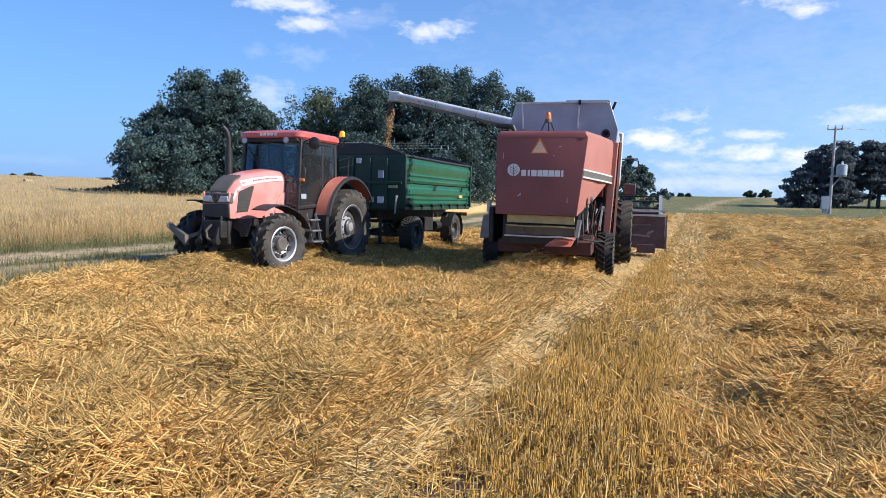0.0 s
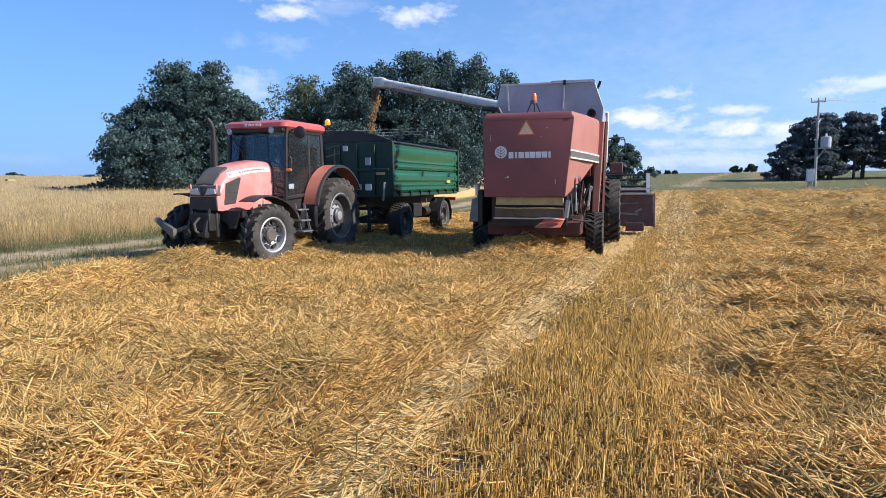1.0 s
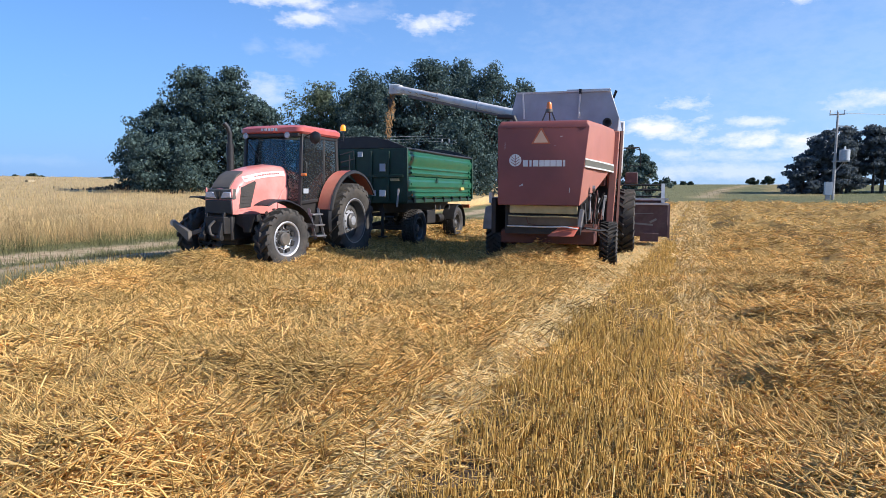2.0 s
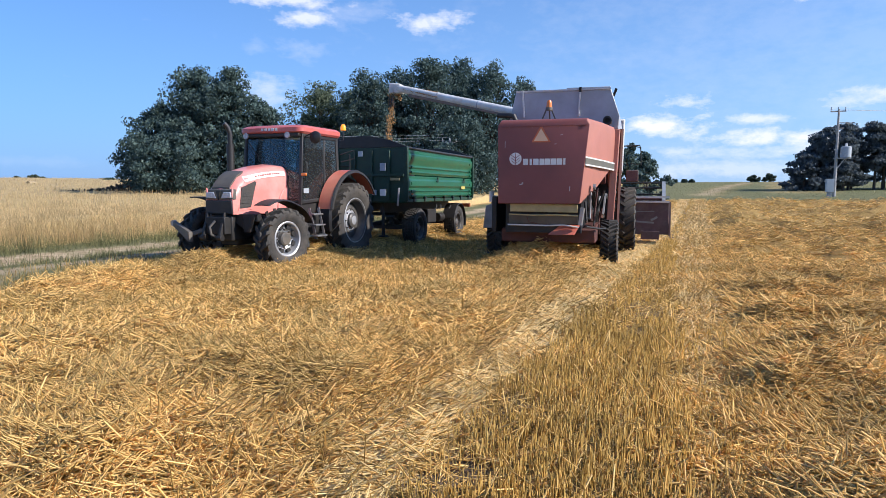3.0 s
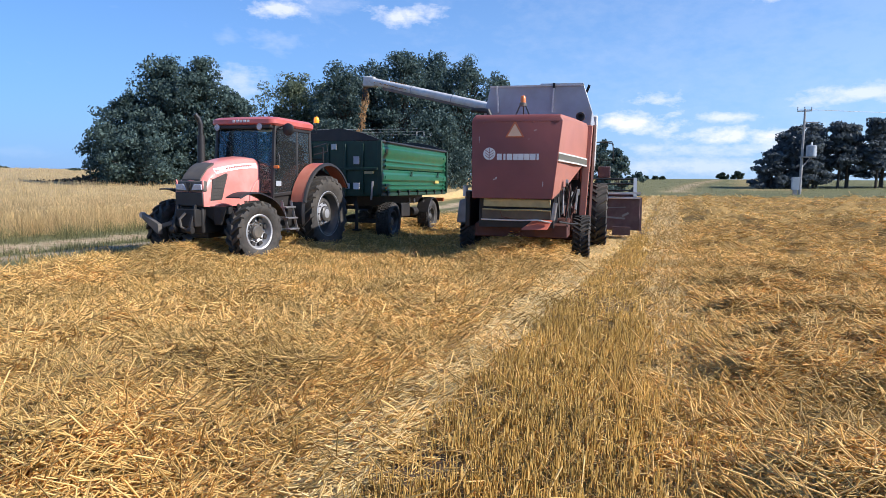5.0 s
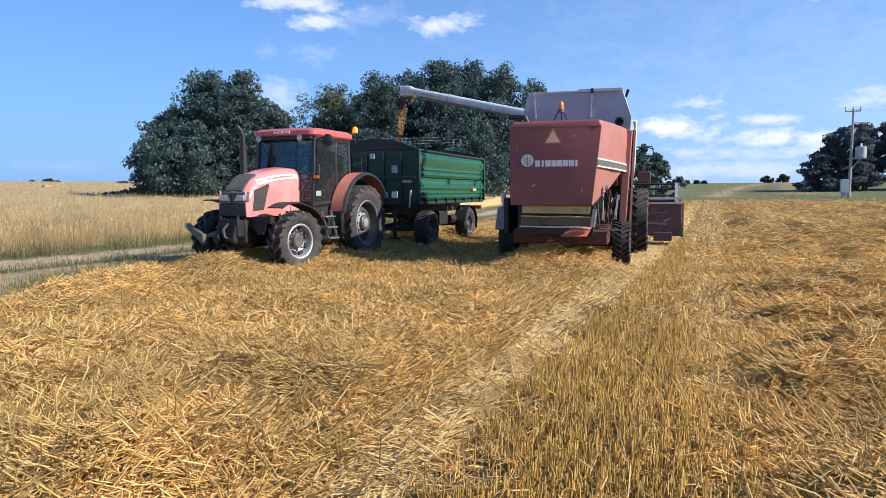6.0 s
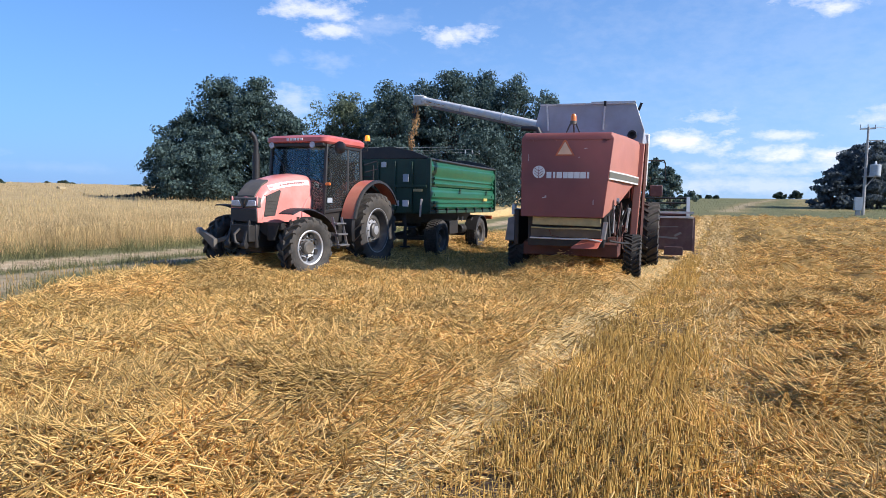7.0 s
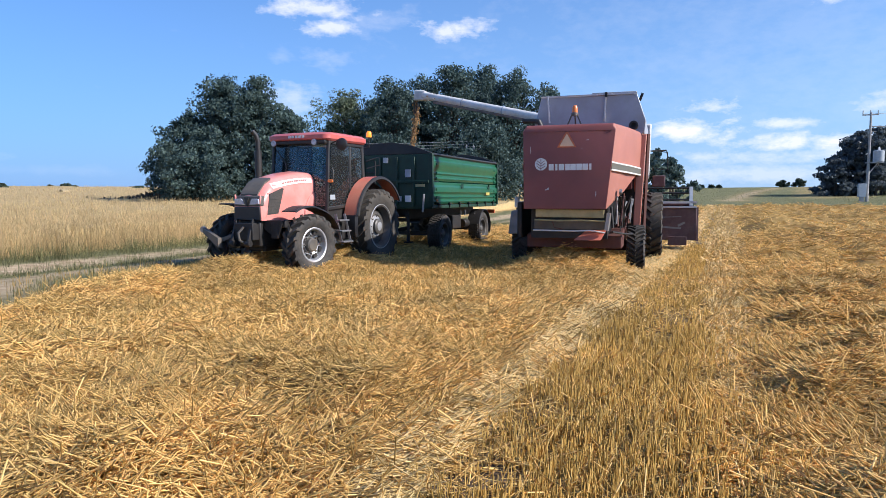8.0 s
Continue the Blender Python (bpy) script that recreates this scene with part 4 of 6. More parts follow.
        ob = part("front_fender", Form().loft(rings), M_BLACK, t, "black plastic front mudguard")
        ob.matrix_basis = pose(s * 0.89, 2.555, 0.6, 0, 0, st)
    wheel(t, "rear_wheel", (-0.87, 0, 0.84), 0.84, 0.44, 0.485, 0, -1, 22, M_RIMDARK, "large rear wheel with lugged tyre and silver centre", 0.17, 0.02)
    wheel(t, "rear_wheel", (0.87, 0, 0.84), 0.84, 0.44, 0.485, 0, 1, 22, M_RIMDARK, "large rear wheel with lugged tyre and silver centre", 0.17, 0.02)
    f = Form().lathe([(-0.89, 0.25), (-0.915, 0.23), (-0.93, 0.16), (-0.98, 0.13), (-1.01, 0.1), (-1.02, 0.0)], 28, "x", (0, 0, 0.84))
    part("wheel_centre", f, M_RIM, t, "bright silver wheel centre")
    part("rim_flange", Form().lathe([(-1.02, 0.47), (-1.048, 0.48), (-1.052, 0.495), (-1.04, 0.505), (-1.02, 0.5)], 40, "x", (0, 0, 0.84)), M_RIM, t, "bright rim edge")
    wheel(t, "front_wheel", (-0.9, 2.555, 0.59), 0.59, 0.35, 0.325, -10, -1, 18, M_RIM, "front wheel with lugged tyre and silver rim", 0.13, 0.02, 8, M_GREY)
    wheel(t, "front_wheel", (0.9, 2.555, 0.59), 0.59, 0.35, 0.325, -10, 1, 18, M_RIM, "front wheel with lugged tyre and silver rim", 0.13, 0.02, 8, M_GREY)
    f = Form().bar((0, -0.3, 0.55), (0, -1.0, 0.5), 0.12, 0.1).box((0, -0.55, 0.7), (0.5, 0.4, 0.4))
    part("hitch", f, M_IRON, t)
    return t


make_tractor()

# ---------------------------------------------------------------- trailer
TRAILER = pose(-1.264, 20.4, 0.0, 0, 0, 160.5)
TL, TW, TZ0, TZ1 = 5.77, 1.25, 1.36, 2.64


def make_trailer():
    t = thing("trailer", TRAILER, "green two-axle grain trailer with ribbed drop sides behind the tractor", "trailer")
    hl = TL / 2
    f = Form().box((0, 0, 1.28), (2.44, TL - 0.04, 0.1))
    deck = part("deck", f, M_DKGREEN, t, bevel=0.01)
    f = Form()
    for s in (-0.42, 0.42):
        f.box((s, 0, 1.09), (0.1, TL - 0.5, 0.28))
    for y in (-2.2, -1.1, 0, 1.1, 2.2):
        f.box((0, y, 1.12), (0.76, 0.08, 0.18))
    part("chassis", f, M_IRON, t, bevel=0.008)
    # ribbed sides, two boards high
    for s in (-1, 1):
        for z0, z1 in ((TZ0, 1.94), (1.97, TZ1)):
            hgt = z1 - z0
            prof = [(0.0, 0.0), (0.04, 0.10), (0.0, 0.17), (0.0, 0.24), (0.035, 0.30), (0.0, 0.36), (0.0, 0.44), (0.05, 0.55), (0.05, 0.78), (0.0, 0.88), (0.0, 1.0)]
            ring = lambda y: [(s * (TW - 0.04 + o), y, z0 + hgt * q) for o, q in prof] + [(s * (TW - 0.085), y, z0 + hgt), (s * (TW - 0.085), y, z0)]
            board = part("side_board", Form().loft([ring(-hl + 0.06), ring(hl - 0.06)]), M_GREEN, t, "green ribbed steel drop side")
            # the ends of the ribs are pressed flat near the corners
            for y in (-hl + 0.36, hl - 0.36):
                for q in (0.1, 0.3, 0.66):
                    part("board_stop", Form().box((s * (TW + 0.0), y, z0 + hgt * q), (0.035, 0.12, 0.07), (0, 0, 20)), M_GREEN, board, bevel=0.008)
        for y in (-hl + 0.03, hl - 0.03):
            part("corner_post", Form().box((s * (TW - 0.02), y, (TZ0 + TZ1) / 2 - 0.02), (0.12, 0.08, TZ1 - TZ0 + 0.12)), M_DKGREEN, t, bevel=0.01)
        # hinges under the lower board
        for k in range(7):
            y = -hl + 0.5 + k * (TL - 1.0) / 6
            f = Form().box((s * (TW - 0.01), y, 1.32), (0.07, 0.06, 0.14)).tube([(s * (TW + 0.03), y - 0.05, 1.35), (s * (TW + 0.03), y + 0.05, 1.35)], 0.02, 8)
            part("hinge", f, M_IRON, t)
        f = Form().box((s * (TW - 0.03), 0, 1.28), (0.06, TL - 0.1, 0.09))
        part("side_sill", f, M_DKGREEN, t, bevel=0.01)
        # latch levers
        for y in (-hl + 1.0, 0.6):
            part("latch", Form().box((s * (TW + 0.025), y, 1.86), (0.03, 0.1, 0.14), (0, 0, 0)).bar((s * (TW + 0.04), y, 1.9), (s * (TW + 0.04), y + 0.14, 1.8), 0.02, 0.03), M_DKGREEN, t)
        part("maker_plate", Form().box((s * (TW + 0.02), -hl + 1.1, 1.64), (0.01, 0.36, 0.09)), M_YELLOW, t, "small yellow maker plate")
        part("reflector", Form().box((s * (TW + 0.02), hl - 0.35, 1.45), (0.012, 0.1, 0.05)), M_AMBERDULL, t)
        # rolled tarpaulin rail
        part("tarp_rail", Form().tube([(s * (TW - 0.02), -hl, TZ1 + 0.03), (s * (TW - 0.02), 0, TZ1 + 0.025), (s * (TW - 0.02), hl, TZ1 + 0.03)], 0.035, 10), M_BLACK, t, "rolled black tarpaulin rail")
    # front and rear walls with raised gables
    # the front wall's shade is put into its darker green
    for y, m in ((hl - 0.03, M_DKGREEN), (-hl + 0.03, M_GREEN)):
        out = [(-TW + 0.03, 1.26), (TW - 0.03, 1.26), (TW - 0.03, TZ1 + 0.03), (-TW + 0.03, TZ1 + 0.03)]
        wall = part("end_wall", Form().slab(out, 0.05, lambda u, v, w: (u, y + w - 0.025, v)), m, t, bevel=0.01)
        gable = [(TW - 0.03, TZ1 + 0.034), (TW - 0.03, TZ1 + 0.07), (0.75, TZ1 + 0.3), (0.0, TZ1 + 0.36), (-0.25, TZ1 + 0.34), (-0.75, TZ1 + 0.24), (-TW + 0.03, TZ1 + 0.07), (-TW + 0.03, TZ1 + 0.034)]
        part("tarp_gable", Form().slab(gable, 0.06, lambda u, v, w: (u, y + w - 0.03, v)), M_BLACK, wall, "black tarpaulin gable", bevel=0.01)
        sg = 1 if y > 0 else -1
        for x in (-0.75, -0.25, 0.25, 0.75):
            part("rib", Form().box((x, y + sg * 0.045, 1.95), (0.07, 0.05, 1.3)), m, wall, bevel=0.008)
        part("cross_rib", Form().box((0, y + sg * 0.05, 1.95), (2.36, 0.06, 0.07)), m, wall, bevel=0.008)
    # plates, ladder and lever on the front wall
    f = Form().tube([(0.35, hl + 0.1, 1.3), (0.35, hl + 0.1, 2.5), (0.75, hl + 0.1, 2.5), (0.75, hl + 0.1, 1.3)], 0.018, 8)
    for z in (1.6, 1.9, 2.2):
        f.tube([(0.35, hl + 0.1, z), (0.75, hl + 0.1, z)], 0.014, 6)
    part("ladder", f, M_IRON, t)
    for x, z, w, h, m, lb in ((-0.6, 2.17, 0.16, 0.2, M_SHEETGREY, "pale information plate"), (-0.6, 1.5, 0.17, 0.17, M_WHITE, "white square marker plate"), (-0.35, 1.5, 0.12, 0.14, M_SHEETGREY, "pale square plate"), (-0.95, 1.85, 0.26, 0.07, M_CREAM, "faded yellow sticker"), (0.05, 2.52, 0.14, 0.14, M_CHALK, "weathered pale emblem")):
        part("plate", Form().box((x, hl + 0.06, z), (w, 0.012, h)), m, t, lb)
    part("front_lever", Form().bar((-1.08, hl + 0.1, 1.62), (-1.05, hl + 0.12, 1.15), 0.03, 0.05), M_STEEL, t, bevel=0.006)
    # turntable, drawbar, axles, springs
    f = Form().lathe([(0.86, 0.0), (0.86, 0.5), (0.94, 0.5), (0.94, 0.0)], 28, "z", (0, 1.75, 0))
    part("turntable", f, M_IRON, t)
    f = Form().bar((-0.4, 2.2, 0.72), (-0.05, 4.1, 0.55), 0.08, 0.1).bar((0.4, 2.2, 0.72), (0.05, 4.1, 0.55), 0.08, 0.1).tube([(0, 4.05, 0.55), (0, 4.3, 0.53)], 0.05, 10)
    part("drawbar", f, M_IRON, t, bevel=0.008)
    f = Form().tube([(0.1, 3.4, 0.75), (0.25, 3.8, 0.5), (0.1, 4.3, 0.75)], 0.018, 6).tube([(-0.1, 3.4, 0.8), (-0.2, 3.9, 0.6), (-0.1, 4.4, 0.8)], 0.018, 6)
    part("hoses", f, M_BLACK, t)
    for y in (1.75, -1.6):
        f = Form().bar((-0.95, y, 0.53), (0.95, y, 0.53), 0.12, 0.12)
        part("axle", f, M_IRON, t, bevel=0.01)
        for s in (-1, 1):
            f = Form()
            for k in range(4):
                f.bar((s * 0.55, y - 0.5 + k * 0.07, 0.82 - k * 0.03), (s * 0.55, y, 0.66 - k * 0.018), 0.08, 0.02).bar((s * 0.55, y + 0.5 - k * 0.07, 0.82 - k * 0.03), (s * 0.55, y, 0.66 - k * 0.018), 0.08, 0.02)
            part("leaf_spring", f, M_IRON, t)
            rings = []
            for k in range(9):
                a = radians(15 + 150 * k / 8)
                rings.append([(s * x, y + q * math.cos(a), 0.53 + q * math.sin(a)) for x, q in ((0.84, 0.62), (1.24, 0.62), (1.25, 0.6), (0.84, 0.6))])
            if y < 0:
                part("mudguard", Form().loft(rings), M_BLACK, t, "black plastic mudguard")
                part("mud_flap", Form().box((s * 1.04, y - 0.64, 0.55), (0.38, 0.015, 0.34), (8, 0, 0)), M_BLACK, t)
            wheel(t, "trailer_wheel", (s * 1.02, y, 0.53), 0.53, 0.38, 0.3, 0, s, 0, M_RIMDARK, "trailer wheel with black road tyre", 0.11, 0.06)
    f = Form().box((-0.75, 0.2, 0.8), (0.4, 0.7, 0.4)).tube([(-0.8, -0.6, 0.72), (-0.8, -1.0, 0.72)], 0.14, 14)
    part("tool_box", f, M_BLACK, t, bevel=0.02)
    part("tail_lamp", Form().box((-1.0, -hl - 0.06, 1.05), (0.3, 0.06, 0.12)), M_SIGNRED, t)
    part("air_tank", Form().lathe([(-0.35, 0.0), (-0.35, 0.1), (-0.3, 0.13), (0.3, 0.13), (0.35, 0.1), (0.35, 0.0)], 16, "y", (-0.62, 0.85, 0.86)), M_IRON, t)
    part("support_leg", Form().bar((-0.5, 2.7, 1.1), (-0.5, 2.72, 0.35), 0.07, 0.07).box((-0.5, 2.72, 0.33), (0.2, 0.2, 0.03)), M_IRON, t)
    for y in (-0.75, 0.1, 0.5):
        part("rope_hook", Form().tube([(-1.18, y, 1.14), (-1.2, y + 0.03, 1.04), (-1.18, y + 0.08, 1.0)], 0.014, 6), M_IRON, t)
    return t


make_trailer()


def make_grain_heap():
    f = Form()
    n, m = 30, 16
    ys, xs = np.linspace(-2.7, 2.7, n), np.linspace(-1.12, 1.12, m)
    for y in ys:
        for x in xs:
            z = 1.75 + 0.6 * math.exp(-(((y - 1.7) / 1.0) ** 2 + ((x + 0.1) / 0.8) ** 2)) + 0.05 * noise.noise(Vector((x * 3, y * 3, 0)))
            f.v.append((x, y, z))
    for i in range(n - 1):
        for j in range(m - 1):
            f.f.append((i * m + j, i * m + j + 1, (i + 1) * m + j + 1, (i + 1) * m + j))
    k = len(f.v)
    f.v += [(-1.12, -2.7, 1.335), (1.12, -2.7, 1.335), (1.12, 2.7, 1.335), (-1.12, 2.7, 1.335)]
    f.f += [(k + 3, k + 2, k + 1, k), tuple([k, k + 1] + [j for j in reversed(range(m))]), tuple([k + 2, k + 3] + [(n - 1) * m + j for j in range(m)]),
            tuple([k + 3, k] + [i * m for i in range(n)]), tuple([k + 1, k + 2] + [i * m + m - 1 for i in reversed(range(n))])]
    ob = part("grain_heap", f, M_GRAIN)
    ob.matrix_basis = TRAILER
    tagged(ob, "heap of golden brown grain filling the green trailer", "grain")


make_grain_heap()

# ---------------------------------------------------------------- combine harvester
COMBINE = pose(2.243, 13.948, 0.05, 0, 0, -15.75)
AUGER_FOOT, AUGER_TIP = Vector((-1.1, 2.3, 3.40)), Vector((-4.95, 3.85, 4.4))


def make_combine():
    t = thing("combine_harvester", COMBINE, "old faded red combine harvester unloading grain over its side auger", "combine harvester")
    yb = -1.77
    # straw hood: leaning rear face, flared sides
    def rear(y, side, top):
        return [(-0.84, y, side), (-0.79, y, top), (0.79, y, top), (0.84, y, side), (0.69, y, 1.27), (-0.82, y, 1.27)]

    mid = [(-1.02, -0.7, 2.74), (-0.98, -0.7, 2.84), (0.99, -0.7, 2.84), (1.03, -0.7, 2.74), (0.95, -0.7, 1.6), (-0.97, -0.7, 1.5)]
    fore = [(-1.2, 0.2, 2.74), (-1.17, 0.2, 2.86), (1.2, 0.2, 2.82), (1.23, 0.2, 2.74), (1.22, 0.2, 2.05), (-1.15, 0.2, 1.7)]
    hood = part("straw_hood", Form().loft([rear(yb, 2.68, 2.725), rear(yb + 0.012, 2.715, 2.775), rear(yb + 0.05, 2.735, 2.81), rear(yb + 0.12, 2.745, 2.828), mid, fore]), M_MAROON, t, "faded red straw hood with flared sides coloured brighter as sunlit", bevel=0.03)
    # side faces get the brighter red: sunlight put into the colour
    hood.data.materials.append(M_SUNLIT)
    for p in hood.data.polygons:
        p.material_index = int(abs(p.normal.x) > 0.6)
    # pale stripes on the sides
    for s in (-1, 1):
        for z0, z1, m, lb in ((2.135, 2.108, M_WHITE, "white stripe"), (2.108, 2.0, M_STRIPE, "grey stripe"), (2.0, 1.973, M_WHITE, "white stripe")):
            q = lambda x, y, z: (s * x, y, z)
            f = Form().hexa([q(0.74 if s > 0 else 0.845, -1.74, z1), q(0.775 if s > 0 else 0.85, -1.76, z1), q(1.045, -0.7, z1 - 0.025), q(1.0, -0.7, z1 - 0.025),
                             q(0.75 if s > 0 else 0.845, -1.74, z0), q(0.785 if s > 0 else 0.85, -1.76, z0), q(1.05, -0.7, z0 - 0.025), q(1.0, -0.7, z0 - 0.025)])
            f.hexa([q(1.0, -0.7, z1 - 0.025), q(1.045, -0.7, z1 - 0.025), q(1.24, 0.18, z1 - 0.05), q(1.2, 0.18, z1 - 0.05), q(1.0, -0.7, z0 - 0.025), q(1.05, -0.7, z0 - 0.025), q(1.245, 0.18, z0 - 0.05), q(1.2, 0.18, z0 - 0.05)])
            part("side_stripe", f, m, hood, lb)
    # rear emblem, lettering as bars, triangle
    to3 = lambda u, v, w: (u, yb - 0.004 - w, v)
    disc = [(-0.5 + 0.115 * math.cos(a), 2.1 + 0.115 * math.sin(a)) for a in [2 * math.pi * k / 24 for k in range(24)]]
    emblem = part("emblem", Form().slab(disc, 0.004, to3), M_WHITE, hood, "round white emblem of plain leaf shapes")
    f = Form()
    for s in (-1, 1):
        for k in range(3):
            x0, z0 = -0.5, 2.015 + k * 0.05
            f.bar((x0, yb - 0.0105, z0), (x0 + s * 0.08, yb - 0.0105, z0 + 0.055), 0.009, 0.004, (0, 1, 0))
    f.bar((-0.5, yb - 0.0105, 1.985), (-0.5, yb - 0.0105, 2.2), 0.01, 0.004, (0, 1, 0))
    part("emblem_veins", f, M_MAROON, emblem)
    for k, (x, w) in enumerate(((-0.31, 0.09), (-0.215, 0.04), (-0.12, 0.1), (-0.01, 0.085), (0.09, 0.1), (0.2, 0.1), (0.31, 0.1), (0.4, 0.04))):
        part("letter_bar", Form().slab([(x - w / 2, 1.985), (x + w / 2, 1.985), (x + w / 2, 2.1), (x - w / 2, 2.1)], 0.004, to3), M_WHITE, hood, "white lettering bar")
    sign = part("warning_triangle", Form().slab([(-0.205, 2.40), (0.145, 2.40), (-0.01, 2.68), (-0.05, 2.68)], 0.006, to3), M_SIGNRED, hood, "slow-vehicle triangle with red rim")
    part("triangle_field", Form().slab([(-0.165, 2.42), (0.105, 2.42), (-0.03, 2.65)], 0.004, lambda u, v, w: to3(u, v, 0.007 + w)), M_SIGN, sign, "orange reflective field")
    f = Form().slab([(-0.8, 2.69), (0.79, 2.69), (0.79, 2.697), (-0.8, 2.697)], 0.012, to3)
    for x in (-0.62, -0.2, 0.3, 0.7):
        f.lathe([(0.0, 0.0), (0.0, 0.012), (-0.012, 0.01), (-0.012, 0.0)], 8, "y", (x, yb - 0.008, 2.67))
    part("hood_seam", f, M_MAROON, hood)
    for x, z, w, h in ((-0.42, 1.62, 0.07, 0.012), (-0.38, 1.64, 0.03, 0.018), (0.32, 2.52, 0.05, 0.008), (0.5, 1.5, 0.012, 0.09), (0.22, 2.36, 0.03, 0.006), (-0.7, 2.3, 0.006, 0.12)):
        part("scratch", Form().slab([(x, z), (x + w, z + 0.01), (x + w, z + h + 0.01), (x, z + h)], 0.002, to3), M_CHALK, hood)
    # boards and frame under the hood
    part("cream_board", Form().box((0.02, yb + 0.12, 1.19), (1.26, 0.05, 0.15), (0, 0.5, 0)), M_CREAM, t, "dirty cream board under the hood", bevel=0.008)
    part("rail", Form().tube([(-0.63, yb + 0.1, 1.07), (-0.2, yb + 0.09, 1.055), (0.25, yb + 0.1, 1.065), (0.66, yb + 0.1, 1.05)], 0.014, 8), M_CREAM, t, "worn cream-painted steel rail")
    part("rail", Form().tube([(-0.66, yb + 0.14, 0.87), (0.1, yb + 0.13, 0.862), (0.4, yb + 0.14, 0.875), (0.66, yb + 0.2, 0.83)], 0.014, 8), M_CHALK, t, "worn pale steel rail")
    part("flap_board", Form().box((0.0, yb + 0.2, 0.97), (1.3, 0.03, 0.16), (12, 0, 0)), M_GREY, t, bevel=0.006)
    part("twine", Form().tube([(-0.3, yb + 0.1, 1.06), (-0.25, yb + 0.06, 0.93), (-0.1, yb + 0.08, 0.9)], 0.008, 5), M_RUST, t)
    part("sieve_box", Form().hexa([(-0.72, yb + 0.25, 0.72), (0.7, yb + 0.25, 0.72), (0.7, 2.2, 0.6), (-0.72, 2.2, 0.6), (-0.72, yb + 0.25, 1.3), (0.7, yb + 0.25, 1.3), (0.7, 2.2, 1.9), (-0.72, 2.2, 1.9)]), M_IRON, t)
    f = Form().hexa([(-0.85, yb + 0.5, 0.52), (0.95, yb + 0.5, 0.52), (0.95, 0.6, 0.5), (-0.85, 0.6, 0.5), (-0.85, yb + 0.5, 0.78), (0.95, yb + 0.5, 0.78), (0.95, 0.6, 0.9), (-0.85, 0.6, 0.9)])
    part("chaff_pan", f, M_RUST, t, "rusty red chaff pan", bevel=0.02)
    f = Form().hexa([(0.12, yb + 0.1, 0.69), (0.6, yb + 0.06, 0.7), (0.68, yb + 0.24, 0.86), (0.34, yb + 0.24, 0.86), (0.12, yb + 0.115, 0.71), (0.6, yb + 0.075, 0.72), (0.68, yb + 0.255, 0.88), (0.34, yb + 0.255, 0.88)])
    part("spreader_plate", f, M_ORANGE, t, "orange steel deflector plate")
    # rear axle and wheels
    f = Form().bar((-1.0, 0, 0.5), (1.0, 0, 0.5), 0.16, 0.2).bar((-1.08, 0, 0.35), (-1.08, 0, 0.75), 0.1, 0.1).bar((1.08, 0, 0.35), (1.08, 0, 0.75), 0.1, 0.1)
    part("rear_axle", f, M_RUST, t, bevel=0.015)
    for s in (-1, 1):
        wheel(t, "rear_wheel", (s * 1.17, 0, 0.46), 0.46, 0.34, 0.2, 0, s, 26, M_RIMDARK, "small steering wheel with ribbed black tyre", 0.07, 0.04)
        wheel(t, "front_wheel", (s * 1.42, 3.39, 0.8), 0.8, 0.52, 0.4, 0, s, 20, M_RIMDARK, "large drive wheel with deep lugs", 0.16, 0.06)
    part("front_axle", Form().bar((-1.3, 3.39, 0.8), (1.3, 3.39, 0.8), 0.3, 0.35), M_IRON, t)
    # body with side panels
    f = Form().box((0, 2.2, 2.2), (2.1, 4.0, 1.1)).box((0, 2.6, 1.35), (1.3, 3.4, 0.9))
    part("body", f, M_MAROON, t, bevel=0.03)
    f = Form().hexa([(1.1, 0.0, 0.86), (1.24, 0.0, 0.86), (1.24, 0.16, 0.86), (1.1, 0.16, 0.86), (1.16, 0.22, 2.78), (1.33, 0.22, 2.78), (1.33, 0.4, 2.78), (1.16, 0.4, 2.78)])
    part("corner_column", f, M_SUNLIT, t, "tall faded red corner column, coloured as sunlit", bevel=0.015)
    part("column_edge", Form().bar((1.36, 0.45, 2.8), (1.3, 0.4, 0.55), 0.04, 0.06), M_RUST, t)
    part("column_trim", Form().bar((1.25, 0.2, 2.35), (1.33, 0.2, 2.4), 0.02, 0.03), M_RUST, t)
    # right panel in the sunlit red, left panel in the darker shaded one
    part("side_panel", Form().box((1.12, 2.1, 2.2), (0.06, 3.2, 1.2)), M_SUNLIT, t, bevel=0.02)
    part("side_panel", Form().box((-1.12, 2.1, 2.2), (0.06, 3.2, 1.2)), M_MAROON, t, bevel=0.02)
    # drives, belts, rods behind the right side
    r = random.Random(4)
    for k in range(4):
        y, z, rad = -0.9 + k * 0.55, 1.05 + 0.18 * (k % 2), 0.16 + 0.05 * (k % 3)
        part("pulley", Form().lathe([(0.86, 0.0), (0.86, rad), (0.9, rad * 0.9), (0.94, rad), (0.94, 0.0)], 20, "x", (0, y, z)), M_IRON, t)
    for k in range(9):
        a = (0.72 + r.uniform(0, 0.32), yb + 0.25 + r.uniform(0, 0.9), 0.8 + r.uniform(0, 0.3))
        b = (a[0] + r.uniform(-0.08, 0.2), a[1] + r.uniform(0.0, 0.4), a[2] + r.uniform(0.25, 0.6))
        part("rod", Form().tube([a, b], r.uniform(0.012, 0.026), 6), (M_IRON, M_RUST, M_GUARD)[k % 3], t)
    part("bracket", Form().bar((0.7, yb + 0.12, 0.88), (0.74, yb + 0.1, 1.2), 0.05, 0.07), M_STEEL, t, "worn steel bracket")
